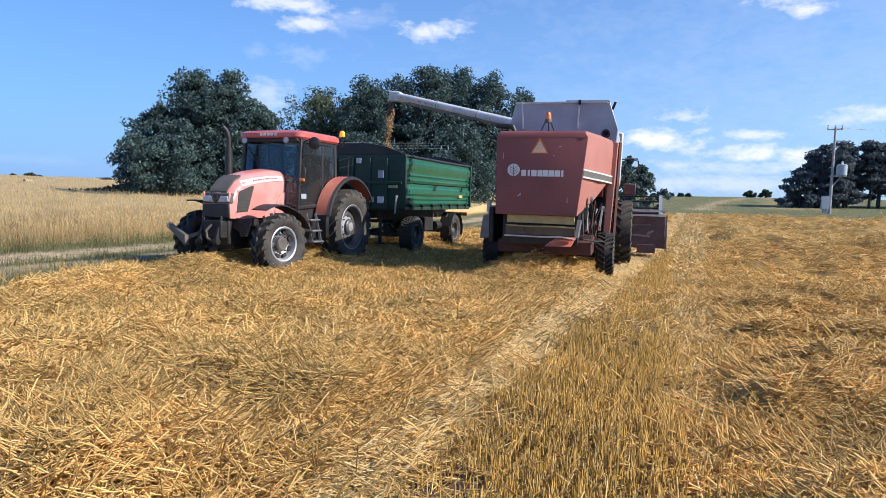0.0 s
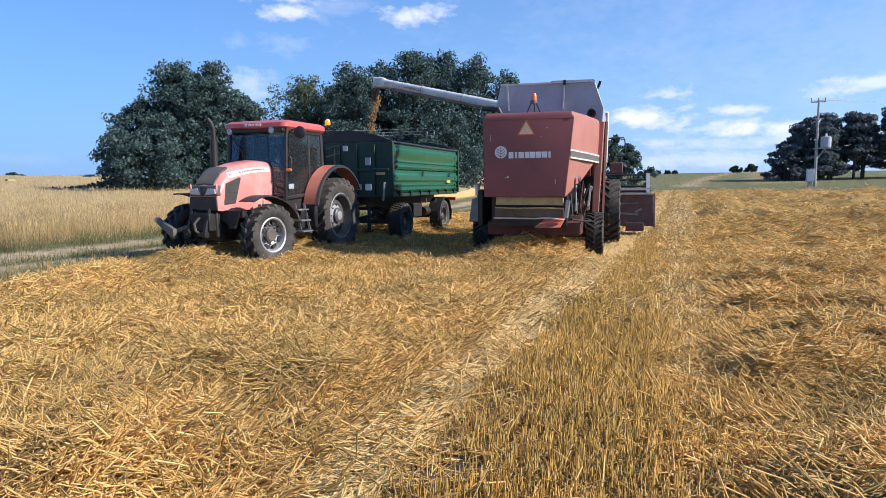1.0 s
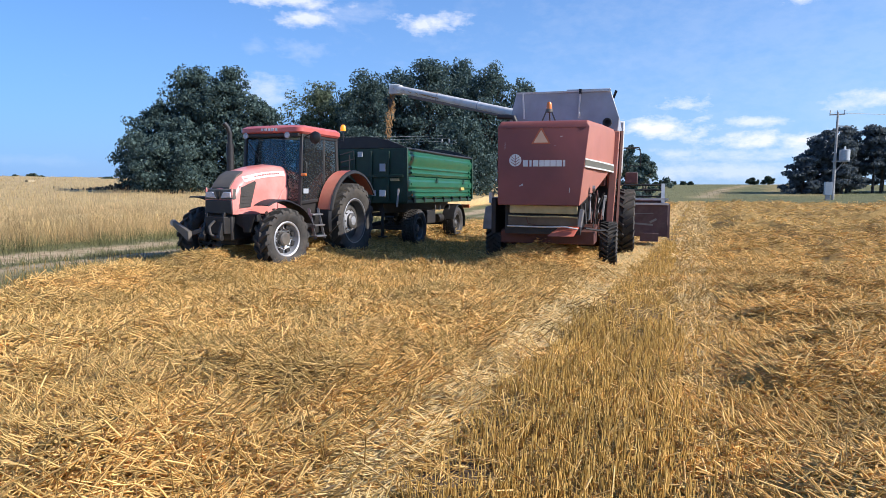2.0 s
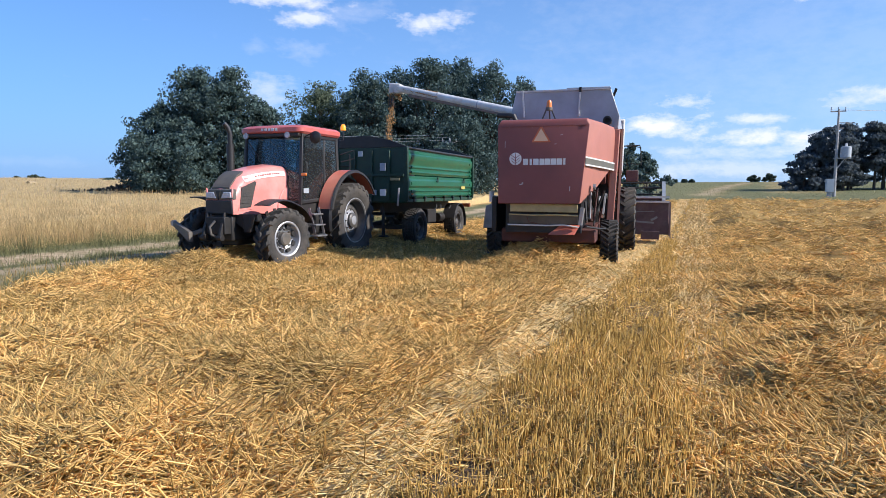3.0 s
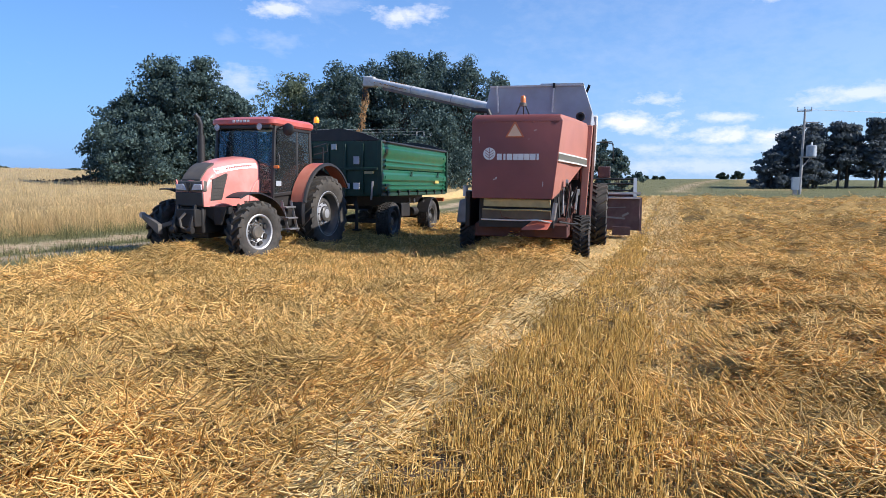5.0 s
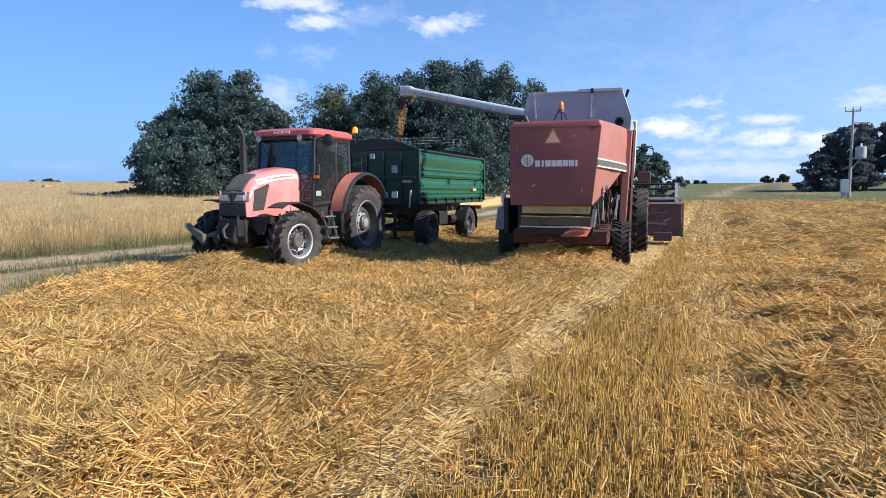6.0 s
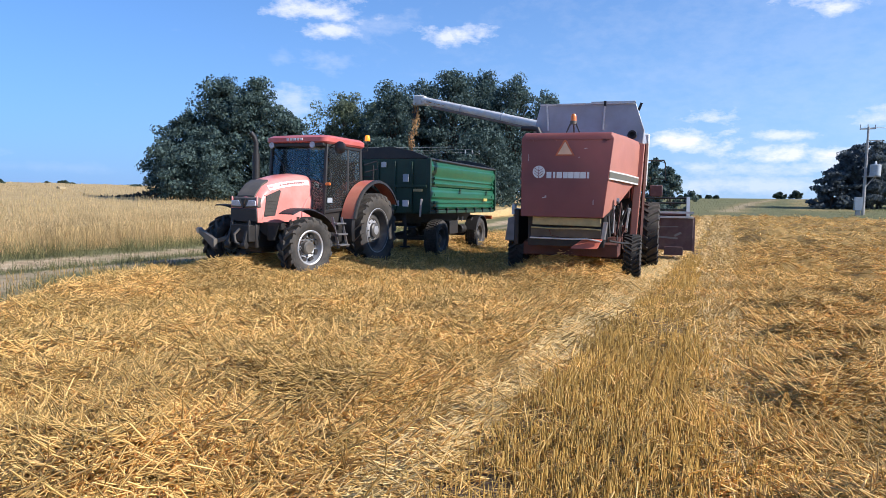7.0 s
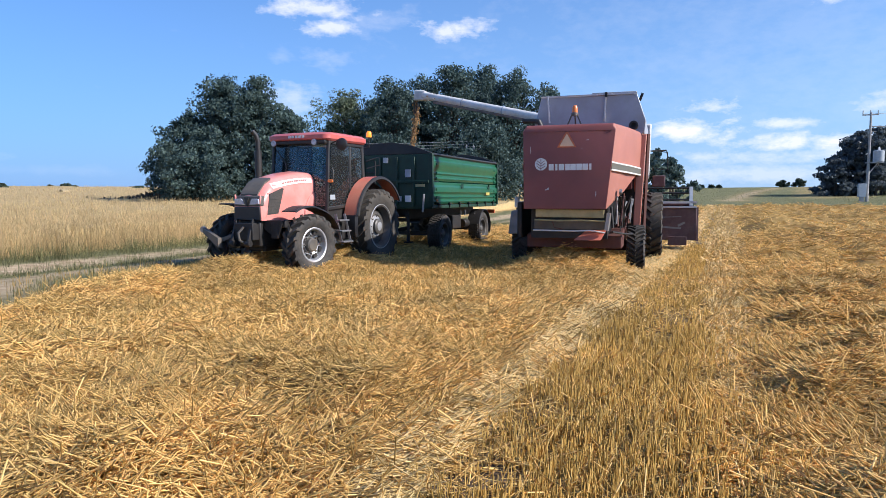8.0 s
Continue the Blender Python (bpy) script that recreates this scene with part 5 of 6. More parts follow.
    part("bracket", Form().tube([(0.8, yb + 0.2, 0.85), (1.0, yb + 0.5, 0.8), (1.12, yb + 0.9, 0.78)], 0.02, 6), M_IRON, t)
    for k in range(10):
        a = (0.8 + r.uniform(0, 0.3), -1.3 + r.uniform(0, 1.1), 0.85 + r.uniform(0, 0.75))
        if k % 2:
            part("bearing", Form().lathe([(0.0, 0.0), (0.0, 0.06), (0.05, 0.055), (0.05, 0.0)], 12, "x", a), (M_STEEL, M_GUARD)[k % 4 // 2], t)
        else:
            part("lever", Form().bar(a, (a[0] + 0.02, a[1] + r.uniform(-0.2, 0.3), a[2] + r.uniform(0.1, 0.4)), 0.03, 0.05), (M_RUST, M_GUARD, M_IRON)[k % 3], t)
    for k in range(3):
        part("hose", Form().tube([(0.85 + 0.06 * k, -1.2 + 0.2 * k, 1.5), (0.95, -1.0 + 0.2 * k, 1.2 - 0.1 * k), (0.9 + 0.05 * k, -0.7, 0.9)], 0.016, 6), M_BLACK, t)
    # added dark sheet standing in for the shaded interior behind the drives
    part("inner_panel", Form().box((0.96, 0.55, 1.4), (0.46, 0.05, 1.3)), M_IRON, t, bevel=0.01)
    # left rear corner: light and guard
    f = Form().tube([(-1.2, -0.55, 1.28), (-1.2, -0.55, 1.5)], 0.05, 10)
    part("tail_lamp", f, M_CHALK, t, "pale tail lamp post")
    part("side_guard", Form().hexa([(-1.42, -0.4, 0.72), (-1.2, -0.45, 0.72), (-1.1, 0.3, 0.72), (-1.42, 0.3, 0.72), (-1.36, -0.4, 1.2), (-1.1, -0.45, 1.26), (-1.1, 0.3, 1.26), (-1.36, 0.3, 1.2)]), M_GUARD, t, "grey sheet guard by the wheel", bevel=0.02)
    part("left_shield", Form().box((-0.98, -0.8, 1.05), (0.1, 1.1, 0.7)), M_IRON, t, bevel=0.02)
    # grain tank
    f = Form().loft([[(-1.05, 0.35, 2.8), (1.28, 0.35, 2.8), (1.28, 2.9, 2.8), (-1.05, 2.9, 2.8)], [(-1.0, 0.32, 3.06), (1.31, 0.32, 3.06), (1.31, 2.95, 3.06), (-1.0, 2.95, 3.06)], [(-0.86, 0.3, 3.62), (1.12, 0.3, 3.62), (1.12, 3.0, 3.62), (-0.86, 3.0, 3.62)]])
    tank = part("grain_tank", f, M_TANK, t, "galvanised grey sheet-metal grain tank", bevel=0.015)
    for x in (-0.72, 0.5):
        part("tank_rib", Form().bar((x - 0.06 * x, 0.285, 3.08), (x, 0.27, 3.64), 0.03, 0.04, (0, 1, 0)), M_CHALK, tank)
    part("tank_lid", Form().box((0.66, 1.0, 3.655), (0.9, 1.4, 0.035)), M_TANK, tank, bevel=0.008)
    part("tank_latch", Form().box((0.5, 0.26, 3.62), (0.05, 0.05, 0.1)), M_IRON, tank)
    part("tank_latch", Form().box((1.2, 0.35, 3.55), (0.05, 0.06, 0.16), (0, 20, 0)), M_IRON, tank)
    part("tank_edge", Form().bar((-0.86, 0.28, 3.625), (1.12, 0.28, 3.625), 0.03, 0.03), M_CHALK, tank)
    # cab ahead of the tank
    part("cab", Form().hexa([(-0.2, 3.3, 2.0), (1.35, 3.3, 2.0), (1.3, 4.7, 1.9), (-0.2, 4.7, 1.9), (-0.2, 3.3, 3.3), (1.38, 3.3, 3.3), (1.33, 4.6, 3.35), (-0.2, 4.6, 3.35)]), M_CHALK, t, "pale cab side", bevel=0.04)
    f = Form().tube([(1.3, 4.5, 2.7), (1.75, 4.6, 2.72), (1.78, 4.6, 2.62)], 0.018, 6)
    arm = part("mirror_arm", f, M_IRON, t)
    part("mirror", Form().tube([(1.5, 4.6, 2.72), (1.78, 4.6, 2.66), (1.8, 4.6, 2.2), (1.5, 4.6, 2.24)], 0.016, 6), M_IRON, arm)
    part("service_step", Form().box((1.58, 3.7, 1.88), (0.3, 0.7, 0.28)), M_HEADER, t, "dark maroon box by the cab", bevel=0.02)
    # beacon on a tripod, air intake, black pipe
    f = Form()
    for dx, dy in ((-0.13, 0), (0.13, 0), (0.0, 0.2)):
        f.bar((0.07 + dx, -1.5 + dy, 2.82), (0.07 + dx * 0.35, -1.5 + dy * 0.4, 3.02), 0.025, 0.025)
    f.lathe([(3.0, 0.0), (3.0, 0.07), (3.06, 0.065), (3.06, 0.0)], 14, "z", (0.07, -1.47, 0))
    stand = part("beacon_stand", f, M_GREY, t)
    part("beacon", Form().lathe([(3.06, 0.0), (3.06, 0.055), (3.15, 0.052), (3.19, 0.035), (3.2, 0.0)], 16, "z", (0.07, -1.47, 0)), M_AMBERDULL, stand, "orange beacon lens")
    part("air_intake", Form().lathe([(0.0, 0.05), (0.0, 0.085), (0.03, 0.095), (0.12, 0.09), (0.12, 0.0)], 18, "y", (1.08, -0.15, 2.93)), M_BLACK, t, "round black air intake")
    part("exhaust_pipe", Form().tube([(-1.25, 0.3, 3.14), (-1.0, 0.2, 3.12), (-0.88, 0.15, 3.1), (-0.84, 0.15, 3.0)], 0.055, 12), M_BLACK, t, "short black pipe")
    # auger
    ax = (AUGER_TIP - AUGER_FOOT).normalized()
    f = Form().tube([AUGER_FOOT - ax * 0.4, AUGER_FOOT + ax * 0.6, AUGER_TIP - ax * 0.15], [0.115, 0.11, 0.105], 18)
    tube = part("auger_tube", f, M_CHALK, t, "long weathered white unloading auger")
    down = Vector((0, 0, -1)) - ax * ax.z * -1
    down.normalize()
    a0, a1 = AUGER_FOOT.lerp(AUGER_TIP, 0.1), AUGER_FOOT.lerp(AUGER_TIP, 0.86)
    # trough brown holds real dirt plus the tube's underside shade
    keel = Form().bar(a0 + down * 0.1, a1 + down * 0.125, 0.13, 0.09)
    part("auger_trough", keel, M_TROUGH, tube, "brown trough under the auger, dirt and underside shade in its colour", bevel=0.02)
    for q in (0.3, 0.62):
        c = AUGER_FOOT.lerp(AUGER_TIP, q)
        part("auger_band", Form().tube([c - ax * 0.015, c + ax * 0.015], 0.117, 18), M_TANK, tube)
    c = AUGER_TIP
    f = Form().hexa([c + Vector(p) for p in ((-0.16, -0.11, -0.17), (0.25, -0.14, -0.18), (0.25, 0.14, -0.18), (-0.16, 0.11, -0.17), (-0.13, -0.12, 0.12), (0.2, -0.14, 0.09), (0.2, 0.14, 0.09), (-0.13, 0.12, 0.12))])
    part("spout", f, M_CHALK, tube, "white spout hood", bevel=0.03)
    f = Form()
    r = random.Random(9)
    for k in range(7):
        y = -0.12 + 0.04 * k
        f.box(tuple(c + Vector((-0.12 + 0.05 * (k % 2), y, -0.38))), (0.012, 0.035, 0.32), (r.uniform(-6, 6), r.uniform(-8, 8), 0))
    part("rubber_curtain", f, M_BLACK, tube, "black rubber strips at the spout")
    # header
    yh = 5.6
    f = Form().box((0.05, yh, 0.72), (5.1, 0.06, 0.9)).box((0.05, yh + 0.5, 0.3), (5.1, 1.0, 0.06))
    head = part("header_back", f, M_HEADER, t, "dark maroon header back wall", bevel=0.015)
    part("header_bar", Form().box((0.05, yh - 0.06, 1.2), (5.1, 0.1, 0.05)).box((0.05, yh - 0.04, 1.33), (5.1, 0.05, 0.06)), M_CHALK, head)
    part("header_skid", Form().box((2.1, yh - 0.05, 0.25), (0.5, 0.08, 0.24)), M_HEADER, head, bevel=0.01)
    for s in (-2.45, 2.6):
        part("end_plate", Form().slab([(yh - 0.1, 0.25), (yh + 1.2, 0.2), (yh + 1.5, 0.45), (yh + 0.9, 1.0), (yh + 0.1, 1.2)], 0.05, lambda u, v, w, s=s: (s + w, u, v)), M_HEADER, head)
    part("scratches", Form().box((1.95, yh - 0.035, 0.62), (0.5, 0.006, 0.05), (0, 4, 0)).box((2.2, yh - 0.035, 0.72), (0.2, 0.006, 0.06), (0, -30, 0)).box((1.9, yh - 0.035, 0.92), (0.6, 0.006, 0.02), (0, -2, 0)), M_GUARD, head, "scuffed bare patches")
    f = Form().tube([(-2.4, yh + 0.7, 1.25), (2.5, yh + 0.7, 1.25)], 0.07, 12)
    reel = part("reel_shaft", f, M_RUST, t)
    for k in range(6):
        a = 2 * math.pi * k / 6 + 0.3
        f = Form().tube([(-2.4, yh + 0.7 + 0.5 * math.cos(a), 1.25 + 0.5 * math.sin(a)), (2.5, yh + 0.7 + 0.5 * math.cos(a), 1.25 + 0.5 * math.sin(a))], 0.025, 8)
        for j in range(26):
            x = -2.3 + j * 0.19
            f.bar((x, yh + 0.7 + 0.5 * math.cos(a), 1.25 + 0.5 * math.sin(a)), (x, yh + 0.66 + 0.5 * math.cos(a), 1.05 + 0.5 * math.sin(a)), 0.01, 0.01)
        part("reel_bat", f, M_IRON, reel)
        for x in (-2.35, 0.0, 2.45):
            part("reel_spoke", Form().bar((x, yh + 0.7, 1.25), (x, yh + 0.7 + 0.5 * math.cos(a), 1.25 + 0.5 * math.sin(a)), 0.03, 0.04, (1, 0, 0)), M_IRON, reel)
    part("reel_post", Form().bar((2.45, yh, 1.2), (2.45, yh + 0.35, 1.75), 0.09, 0.08), M_SHEETGREY, t, "pale reel support post")
    part("feeder_house", Form().hexa([(-0.5, 3.9, 0.9), (0.5, 3.9, 0.9), (0.5, yh, 0.4), (-0.5, yh, 0.4), (-0.5, 3.9, 1.7), (0.5, 3.9, 1.7), (0.5, yh, 1.05), (-0.5, yh, 1.05)]), M_MAROON, t, bevel=0.02)
    return t


make_combine()

# ---------------------------------------------------------------- power poles, cabinet, wires, bale


def make_pole(x, y, height, big):
    z = float(land(np.array(x), np.array(y)))
    t = thing("power_pole", pose(x, y, z, 0, 0, -8), "grey power pole with crossarms and transformer at the field edge" if big else "thin grey power pole before the trees", "power pole")
    part("shaft", Form().tube([(0, 0, -0.3), (0.05, 0, height)], [0.17, 0.1], 10), M_WOODPOLE, t)
    f = Form().bar((-0.75, 0, height - 0.25), (0.75, 0, height - 0.2), 0.12, 0.12) if big else Form().bar((-0.6, 0, height - 0.2), (0.6, 0, height - 0.2), 0.08, 0.08)
    part("crossarm", f, M_WOODPOLE, t)
    for s in (-0.7, 0.0, 0.7):
        part("insulator", Form().lathe([(height - 0.15, 0.0), (height - 0.15, 0.07), (height + 0.05, 0.05), (height + 0.2, 0.07), (height + 0.22, 0.0)], 8, "z", (s, 0, 0)), M_SHEETGREY, t)
    if big:
        part("crossarm", Form().bar((0.0, 0, height - 1.4), (1.4, 0, height - 1.45), 0.1, 0.1), M_WOODPOLE, t)
        part("crossarm", Form().bar((-0.5, 0, height - 1.95), (0.6, 0, height - 1.95), 0.08, 0.08), M_WOODPOLE, t)
        f = Form().lathe([(0, 0.0), (0, 0.5), (1.1, 0.5), (1.14, 0.42), (1.16, 0.0)], 16, "z", (0.95, 0, height - 5.0))
        tr = part("transformer", f, M_SHEETGREY, t, "pale grey transformer tank")
        part("bushing", Form().lathe([(1.16, 0.12), (1.45, 0.09), (1.5, 0.0)], 10, "z", (0.95, 0, height - 5.0)), M_WHITE, tr)
        part("platform", Form().box((0.6, 0, height - 5.08), (1.5, 0.7, 0.12)), M_WOODPOLE, t)
        part("brace", Form().bar((0.1, 0, height - 6.2), (0.9, 0, height - 5.1), 0.08, 0.08), M_WOODPOLE, t)
    return t


make_pole(40.8, 70, 9.1, True)
make_pole(0.25, 66, 5.9, False)
zc = float(land(np.array(40.0), np.array(69.5)))
cabinet = thing("electric_cabinet", pose(40.0, 69.5, zc, 0, 0, -10), "pale grey electric cabinet on a post by the pole", "electric cabinet")
part("box", Form().box((0, 0, 1.2), (0.72, 0.36, 1.35)), M_SHEETGREY, cabinet, bevel=0.02)
part("post", Form().box((0, 0, 0.22), (0.4, 0.26, 0.66)), M_WOODPOLE, cabinet)


def make_wire(a, b, sag, r):
    pts = [(a[0] + (b[0] - a[0]) * q, a[1] + (b[1] - a[1]) * q, a[2] + (b[2] - a[2]) * q - sag * 4 * q * (1 - q)) for q in [k / 14 for k in range(15)]]
    tagged(part("power_cable", Form().tube(pts, r, 5), M_SHEETGREY), "thin grey power cable slung between poles", "cable", "overhead cables")


for k in range(3):
    make_wire((0.25 - 0.6 + 0.6 * k, 66, 7.0 - 0.25 * k), (-24, 62, 6.9 - 0.3 * k), 0.3, 0.012)
    make_wire((40.8 - 0.7 + 0.7 * k, 70, 9.95), (110, 66, 11), 0.9, 0.012)


def make_bale(x, y):
    z = float(land(np.array(x), np.array(y)))
    f = Form().lathe([(-0.65, 0.0), (-0.65, 0.68), (-0.6, 0.74), (0.6, 0.74), (0.65, 0.68), (0.65, 0.0)], 28, "x", (0, 0, 0.74))
    ob = part("straw_bale", f, M_BALE)
    ob.matrix_basis = pose(x, y, z - 0.05, 0, 0, 62) @ Matrix.Scale(0.78, 4)
    tagged(ob, "round straw bale lying far off on the slope", "straw bale")


M_BALE = material("bale_straw", (0.4, 0.31, 0.17), 0.85, var=0.3, scale=20, bump=0.8, bump_scale=40)
make_bale(-63, 100)

# ---------------------------------------------------------------- straw, stubble, crop, grass
rng = np.random.default_rng(7)


def sector(n, r0, r1, half=46, power=1.0):
    """Random places in a fan before the camera."""
    a = np.radians(rng.uniform(-half, half, n))
    r = np.sqrt(rng.uniform(0, 1, n) ** power * (r1 * r1 - r0 * r0) + r0 * r0)
    return r * np.sin(a), r * np.cos(a)


def stuff(name, chunks, mat, label, category):
    v, f, k = [], [], 0
    for verts, faces in chunks:
        v.append(verts), f.append(faces + k)
        k += len(verts)
    return tagged(new(name, fast_mesh(name, np.concatenate(v), np.concatenate(f), mat)), label, category, kind="stuff")


def strip(n, s0, s1, u0, u1):
    """Random places in a band along the rows."""
    s, u = rng.uniform(s0, s1, n), rng.uniform(u0, u1, n)
    return s * RY + u * RX, u * RY - s * RX


def lying(n, r0, r1, lmin, lmax, rad, keep, tilt=14, lift=0.05, heading=None, half=46, seg=1, band=None):
    x, y = strip(n, *band, r0, r1) if band else sector(n, r0, r1, half)
    ok = rng.uniform(0, 1, n) < keep(x, y)
    x, y = x[ok], y[ok]
    n = len(x)
    ang = rng.uniform(0, 2 * math.pi, n)
    if heading is not None:
        ang = heading + rng.normal(0, 0.45, n) + math.pi * rng.integers(0, 2, n)
    else:
        # neighbouring straws lie roughly alike, in tufts
        ang = 2 * math.pi * ripple(x, y, 0.7, 41) * 1.5 + rng.normal(0, 1.0, n)
    up = np.radians(rng.normal(3, tilt, n))
    d = np.stack([np.cos(ang) * np.cos(up), np.sin(ang) * np.cos(up), np.sin(up)], -1)
    length = rng.uniform(lmin, lmax, n)
    z = ground_z(x, y) + rng.uniform(-0.01, lift, n) * (0.4 + np.minimum(straw_depth(x, y), 0.25) * 6)
    p = np.stack([x, y, z], -1) - d * (length / 2)[:, None]
    p[:, 2] = np.maximum(p[:, 2], ground_z(p[:, 0], p[:, 1]) - 0.01)
    return stalks(p, d, length, rad * rng.uniform(0.7, 1.3, n), sag=rng.uniform(-0.06, 0.10, n), seg=seg)


def in_straw(x, y):
    """How thickly straw lies at a place, 0 to 1."""
    s = across(x, y) + 0.4 * (ripple(x, y, 0.45, 44) - 0.5)
    left, right = cut_edges(s, along(x, y))
    k = np.clip((s - field_edge(along(x, y))) / 0.8, 0, 1) * np.where(s < -1.85, 1.0, np.where(s < left, 0.3, np.where(s < right, 0.13, np.where(s < 0.3, 0.25, 1.0))))
    return k * np.clip((68 - np.hypot(x, y)) / 5, 0, 1)


def behind(x, y):
    return in_straw(x, y) * (np.abs(np.arctan2(x, y)) > radians(50))


def track_left(x, y):
    """The pale track between the spread straw and the stubble."""
    s = across(x, y) + 0.35 * (ripple(x, y, 0.5, 46) - 0.5)
    left, right = cut_edges(s, along(x, y))
    return np.clip((s + 1.98) / 0.12, 0, 1) * np.clip((left + 0.04 - s) / 0.12, 0, 1)


def track_right(x, y):
    s = across(x, y) + 0.35 * (ripple(x, y, 0.5, 47) - 0.5)
    left, right = cut_edges(s, along(x, y))
    return np.clip((s - right + 0.05) / 0.2, 0, 1) * np.clip((0.42 - s) / 0.2, 0, 1) * np.clip((along(x, y) - 2) / 7, 0.25, 1)


stuff("lying_straw", [
    lying(18000, 1.5, 6.5, 0.1, 0.42, 0.004, in_straw, 19, 0.1, seg=2, half=44),
    lying(78000, 1.5, 6.5, 0.06, 0.32, 0.0041, in_straw, 20, 0.08, half=44),
    lying(105000, 6.5, 14.5, 0.08, 0.34, 0.0055, in_straw, 20, 0.09, half=42),
    lying(9000, 0.1, 6.5, 0.08, 0.4, 0.0045, behind, 18, 0.08, half=180),
    lying(46000, 14.5, 28, 0.1, 0.36, 0.0085, in_straw, 19, 0.09, half=42),
    lying(44000, 28, 70, 0.15, 0.42, 0.014, in_straw, 20, 0.1, half=42),
], M_STRAW, "loose golden straw lying in thick swaths on the field", "straw")
stuff("pressed_straw", [
    lying(24000, 1.5, 8, 0.07, 0.3, 0.0042, track_left, 10, 0.05, math.pi / 2 - ROW - 0.6, band=(-2.15, -1.1)),
    lying(13000, 8, 20, 0.1, 0.34, 0.0055, track_left, 10, 0.05, math.pi / 2 - ROW - 0.6, band=(-2.15, -0.9)),
    lying(4000, 20, 70, 0.2, 0.6, 0.01, track_left, 8, 0.05, math.pi / 2 - ROW, band=(-2.1, -0.9)),
    lying(25000, 2, 16, 0.07, 0.3, 0.005, track_right, 12, 0.06, math.pi / 2 - ROW + 0.3, band=(-0.8, 0.5)),
    lying(8000, 16, 70, 0.2, 0.5, 0.012, track_right, 10, 0.06, math.pi / 2 - ROW + 0.3, band=(-0.9, 0.5)),
], M_PALE, "pale chaff and straw pressed flat in wheel tracks", "straw")


def standing(n, r0, r1, hmin, hmax, rad, keep, lean=9, rows=0.0, band=None):
    x, y = strip(n, *band, r0, r1) if band else sector(n, r0, r1)
    if rows:
        s, u = across(x, y), along(x, y)
        s = np.round(s / rows) * rows + rng.normal(0, 0.03, n)
        x, y = s * RY + u * RX, u * RY - s * RX
    ok = rng.uniform(0, 1, n) < keep(x, y)
    x, y = x[ok], y[ok]
    n = len(x)
    a, t = rng.uniform(0, 2 * math.pi, n), np.abs(np.radians(rng.normal(0, lean, n)))
    d = np.stack([np.cos(a) * np.sin(t), np.sin(a) * np.sin(t), np.cos(t)], -1)
    p = np.stack([x, y, ground_z(x, y) - 0.02], -1)
    return stalks(p, d, rng.uniform(hmin, hmax, n), rad * rng.uniform(0.8, 1.2, n), tip=0.9)


def in_stubble(x, y):
    s = across(x, y) + 0.3 * (ripple(x, y, 0.4, 45) - 0.5)
    left, right = cut_edges(s, along(x, y))
    thin = 0.3 + 0.7 * np.clip((s - left) / 0.35, 0, 1)
    bare = np.clip(1.5 - 1.6 * (ripple(x, y, 0.5, 9) > 0.72), 0.25, 1)
    return np.where(s > left, thin, 0.0) * np.where(s < right, 1.0, np.where(s < 0.42, np.clip(0.75 - 0.07 * along(x, y), 0.15, 1), 0.0)) * bare


def beside_stubble(x, y):
    s = across(x, y)
    k = np.where((s < -1.9) & (s > -12.1), 0.2, 0.0) + np.where(s > 0.4, 0.16, 0.0)
    k = k + np.where((s > -7.2) & (s < -4.2) & (along(x, y) > 6), 0.35, 0.0)
    return np.clip(k, 0, 1) * np.clip((67 - np.hypot(x, y)) / 6, 0, 1)


stuff("stubble", [
    standing(19000, 1.5, 8, 0.07, 0.17, 0.0033, in_stubble, 10, 0.125, (-1.6, 0.5)),
    standing(13000, 8, 22, 0.06, 0.14, 0.0046, in_stubble, 10, 0.125, (-1.5, 0.5)),
    standing(1800, 22, 70, 0.12, 0.22, 0.009, in_stubble, 10, 0, (-1.3, 0.2)),
    standing(46000, 3, 20, 0.1, 0.22, 0.004, beside_stubble, 12, 0.125),
    standing(24000, 20, 70, 0.12, 0.22, 0.01, beside_stubble, 12),
], M_STUBBLE, "upright cut stubble standing in rows", "stubble")


def crop_zone(x, y):
    s = across(x, y)
    edge = -16.4 + 0.9 * (ripple(x, y, 1.6, 51) - 0.5)
    return np.where(s < edge, 1.0, 0.0)


def crop_stand(n, s0, s1, u0, u1, hmin, hmax, rad, lean=13):
    s, u = rng.uniform(s0, s1, n), rng.uniform(u0, u1, n)
    x, y = s * RY + u * RX, u * RY - s * RX
    ok = (rng.uniform(0, 1, n) < crop_zone(x, y)) & (np.abs(np.arctan2(x, y)) < radians(58)) & (y > 3)
    x, y = x[ok], y[ok]
    n = len(x)
    a, t = rng.uniform(0, 2 * math.pi, n), np.abs(np.radians(rng.normal(0, lean, n)))
    d = np.stack([np.cos(a) * np.sin(t) - 0.08, np.sin(a) * np.sin(t), np.cos(t)], -1)
    h = rng.uniform(hmin, hmax, n) * (0.82 + 0.3 * ripple(x, y, 2.2, 52))
    p = np.stack([x, y, land(x, y) - 0.02], -1)
    return [stalks(p, d, h, rad, tip=0.7)] if rad > 0.006 else [stalks(p, d, h, rad, tip=0.7), stalks(p + d * (h * 0.86)[:, None], d + np.stack([rng.normal(0, 0.35, n), rng.normal(0, 0.35, n), np.zeros(n)], -1), 0.14, rad * 1.7, tip=0.4)]


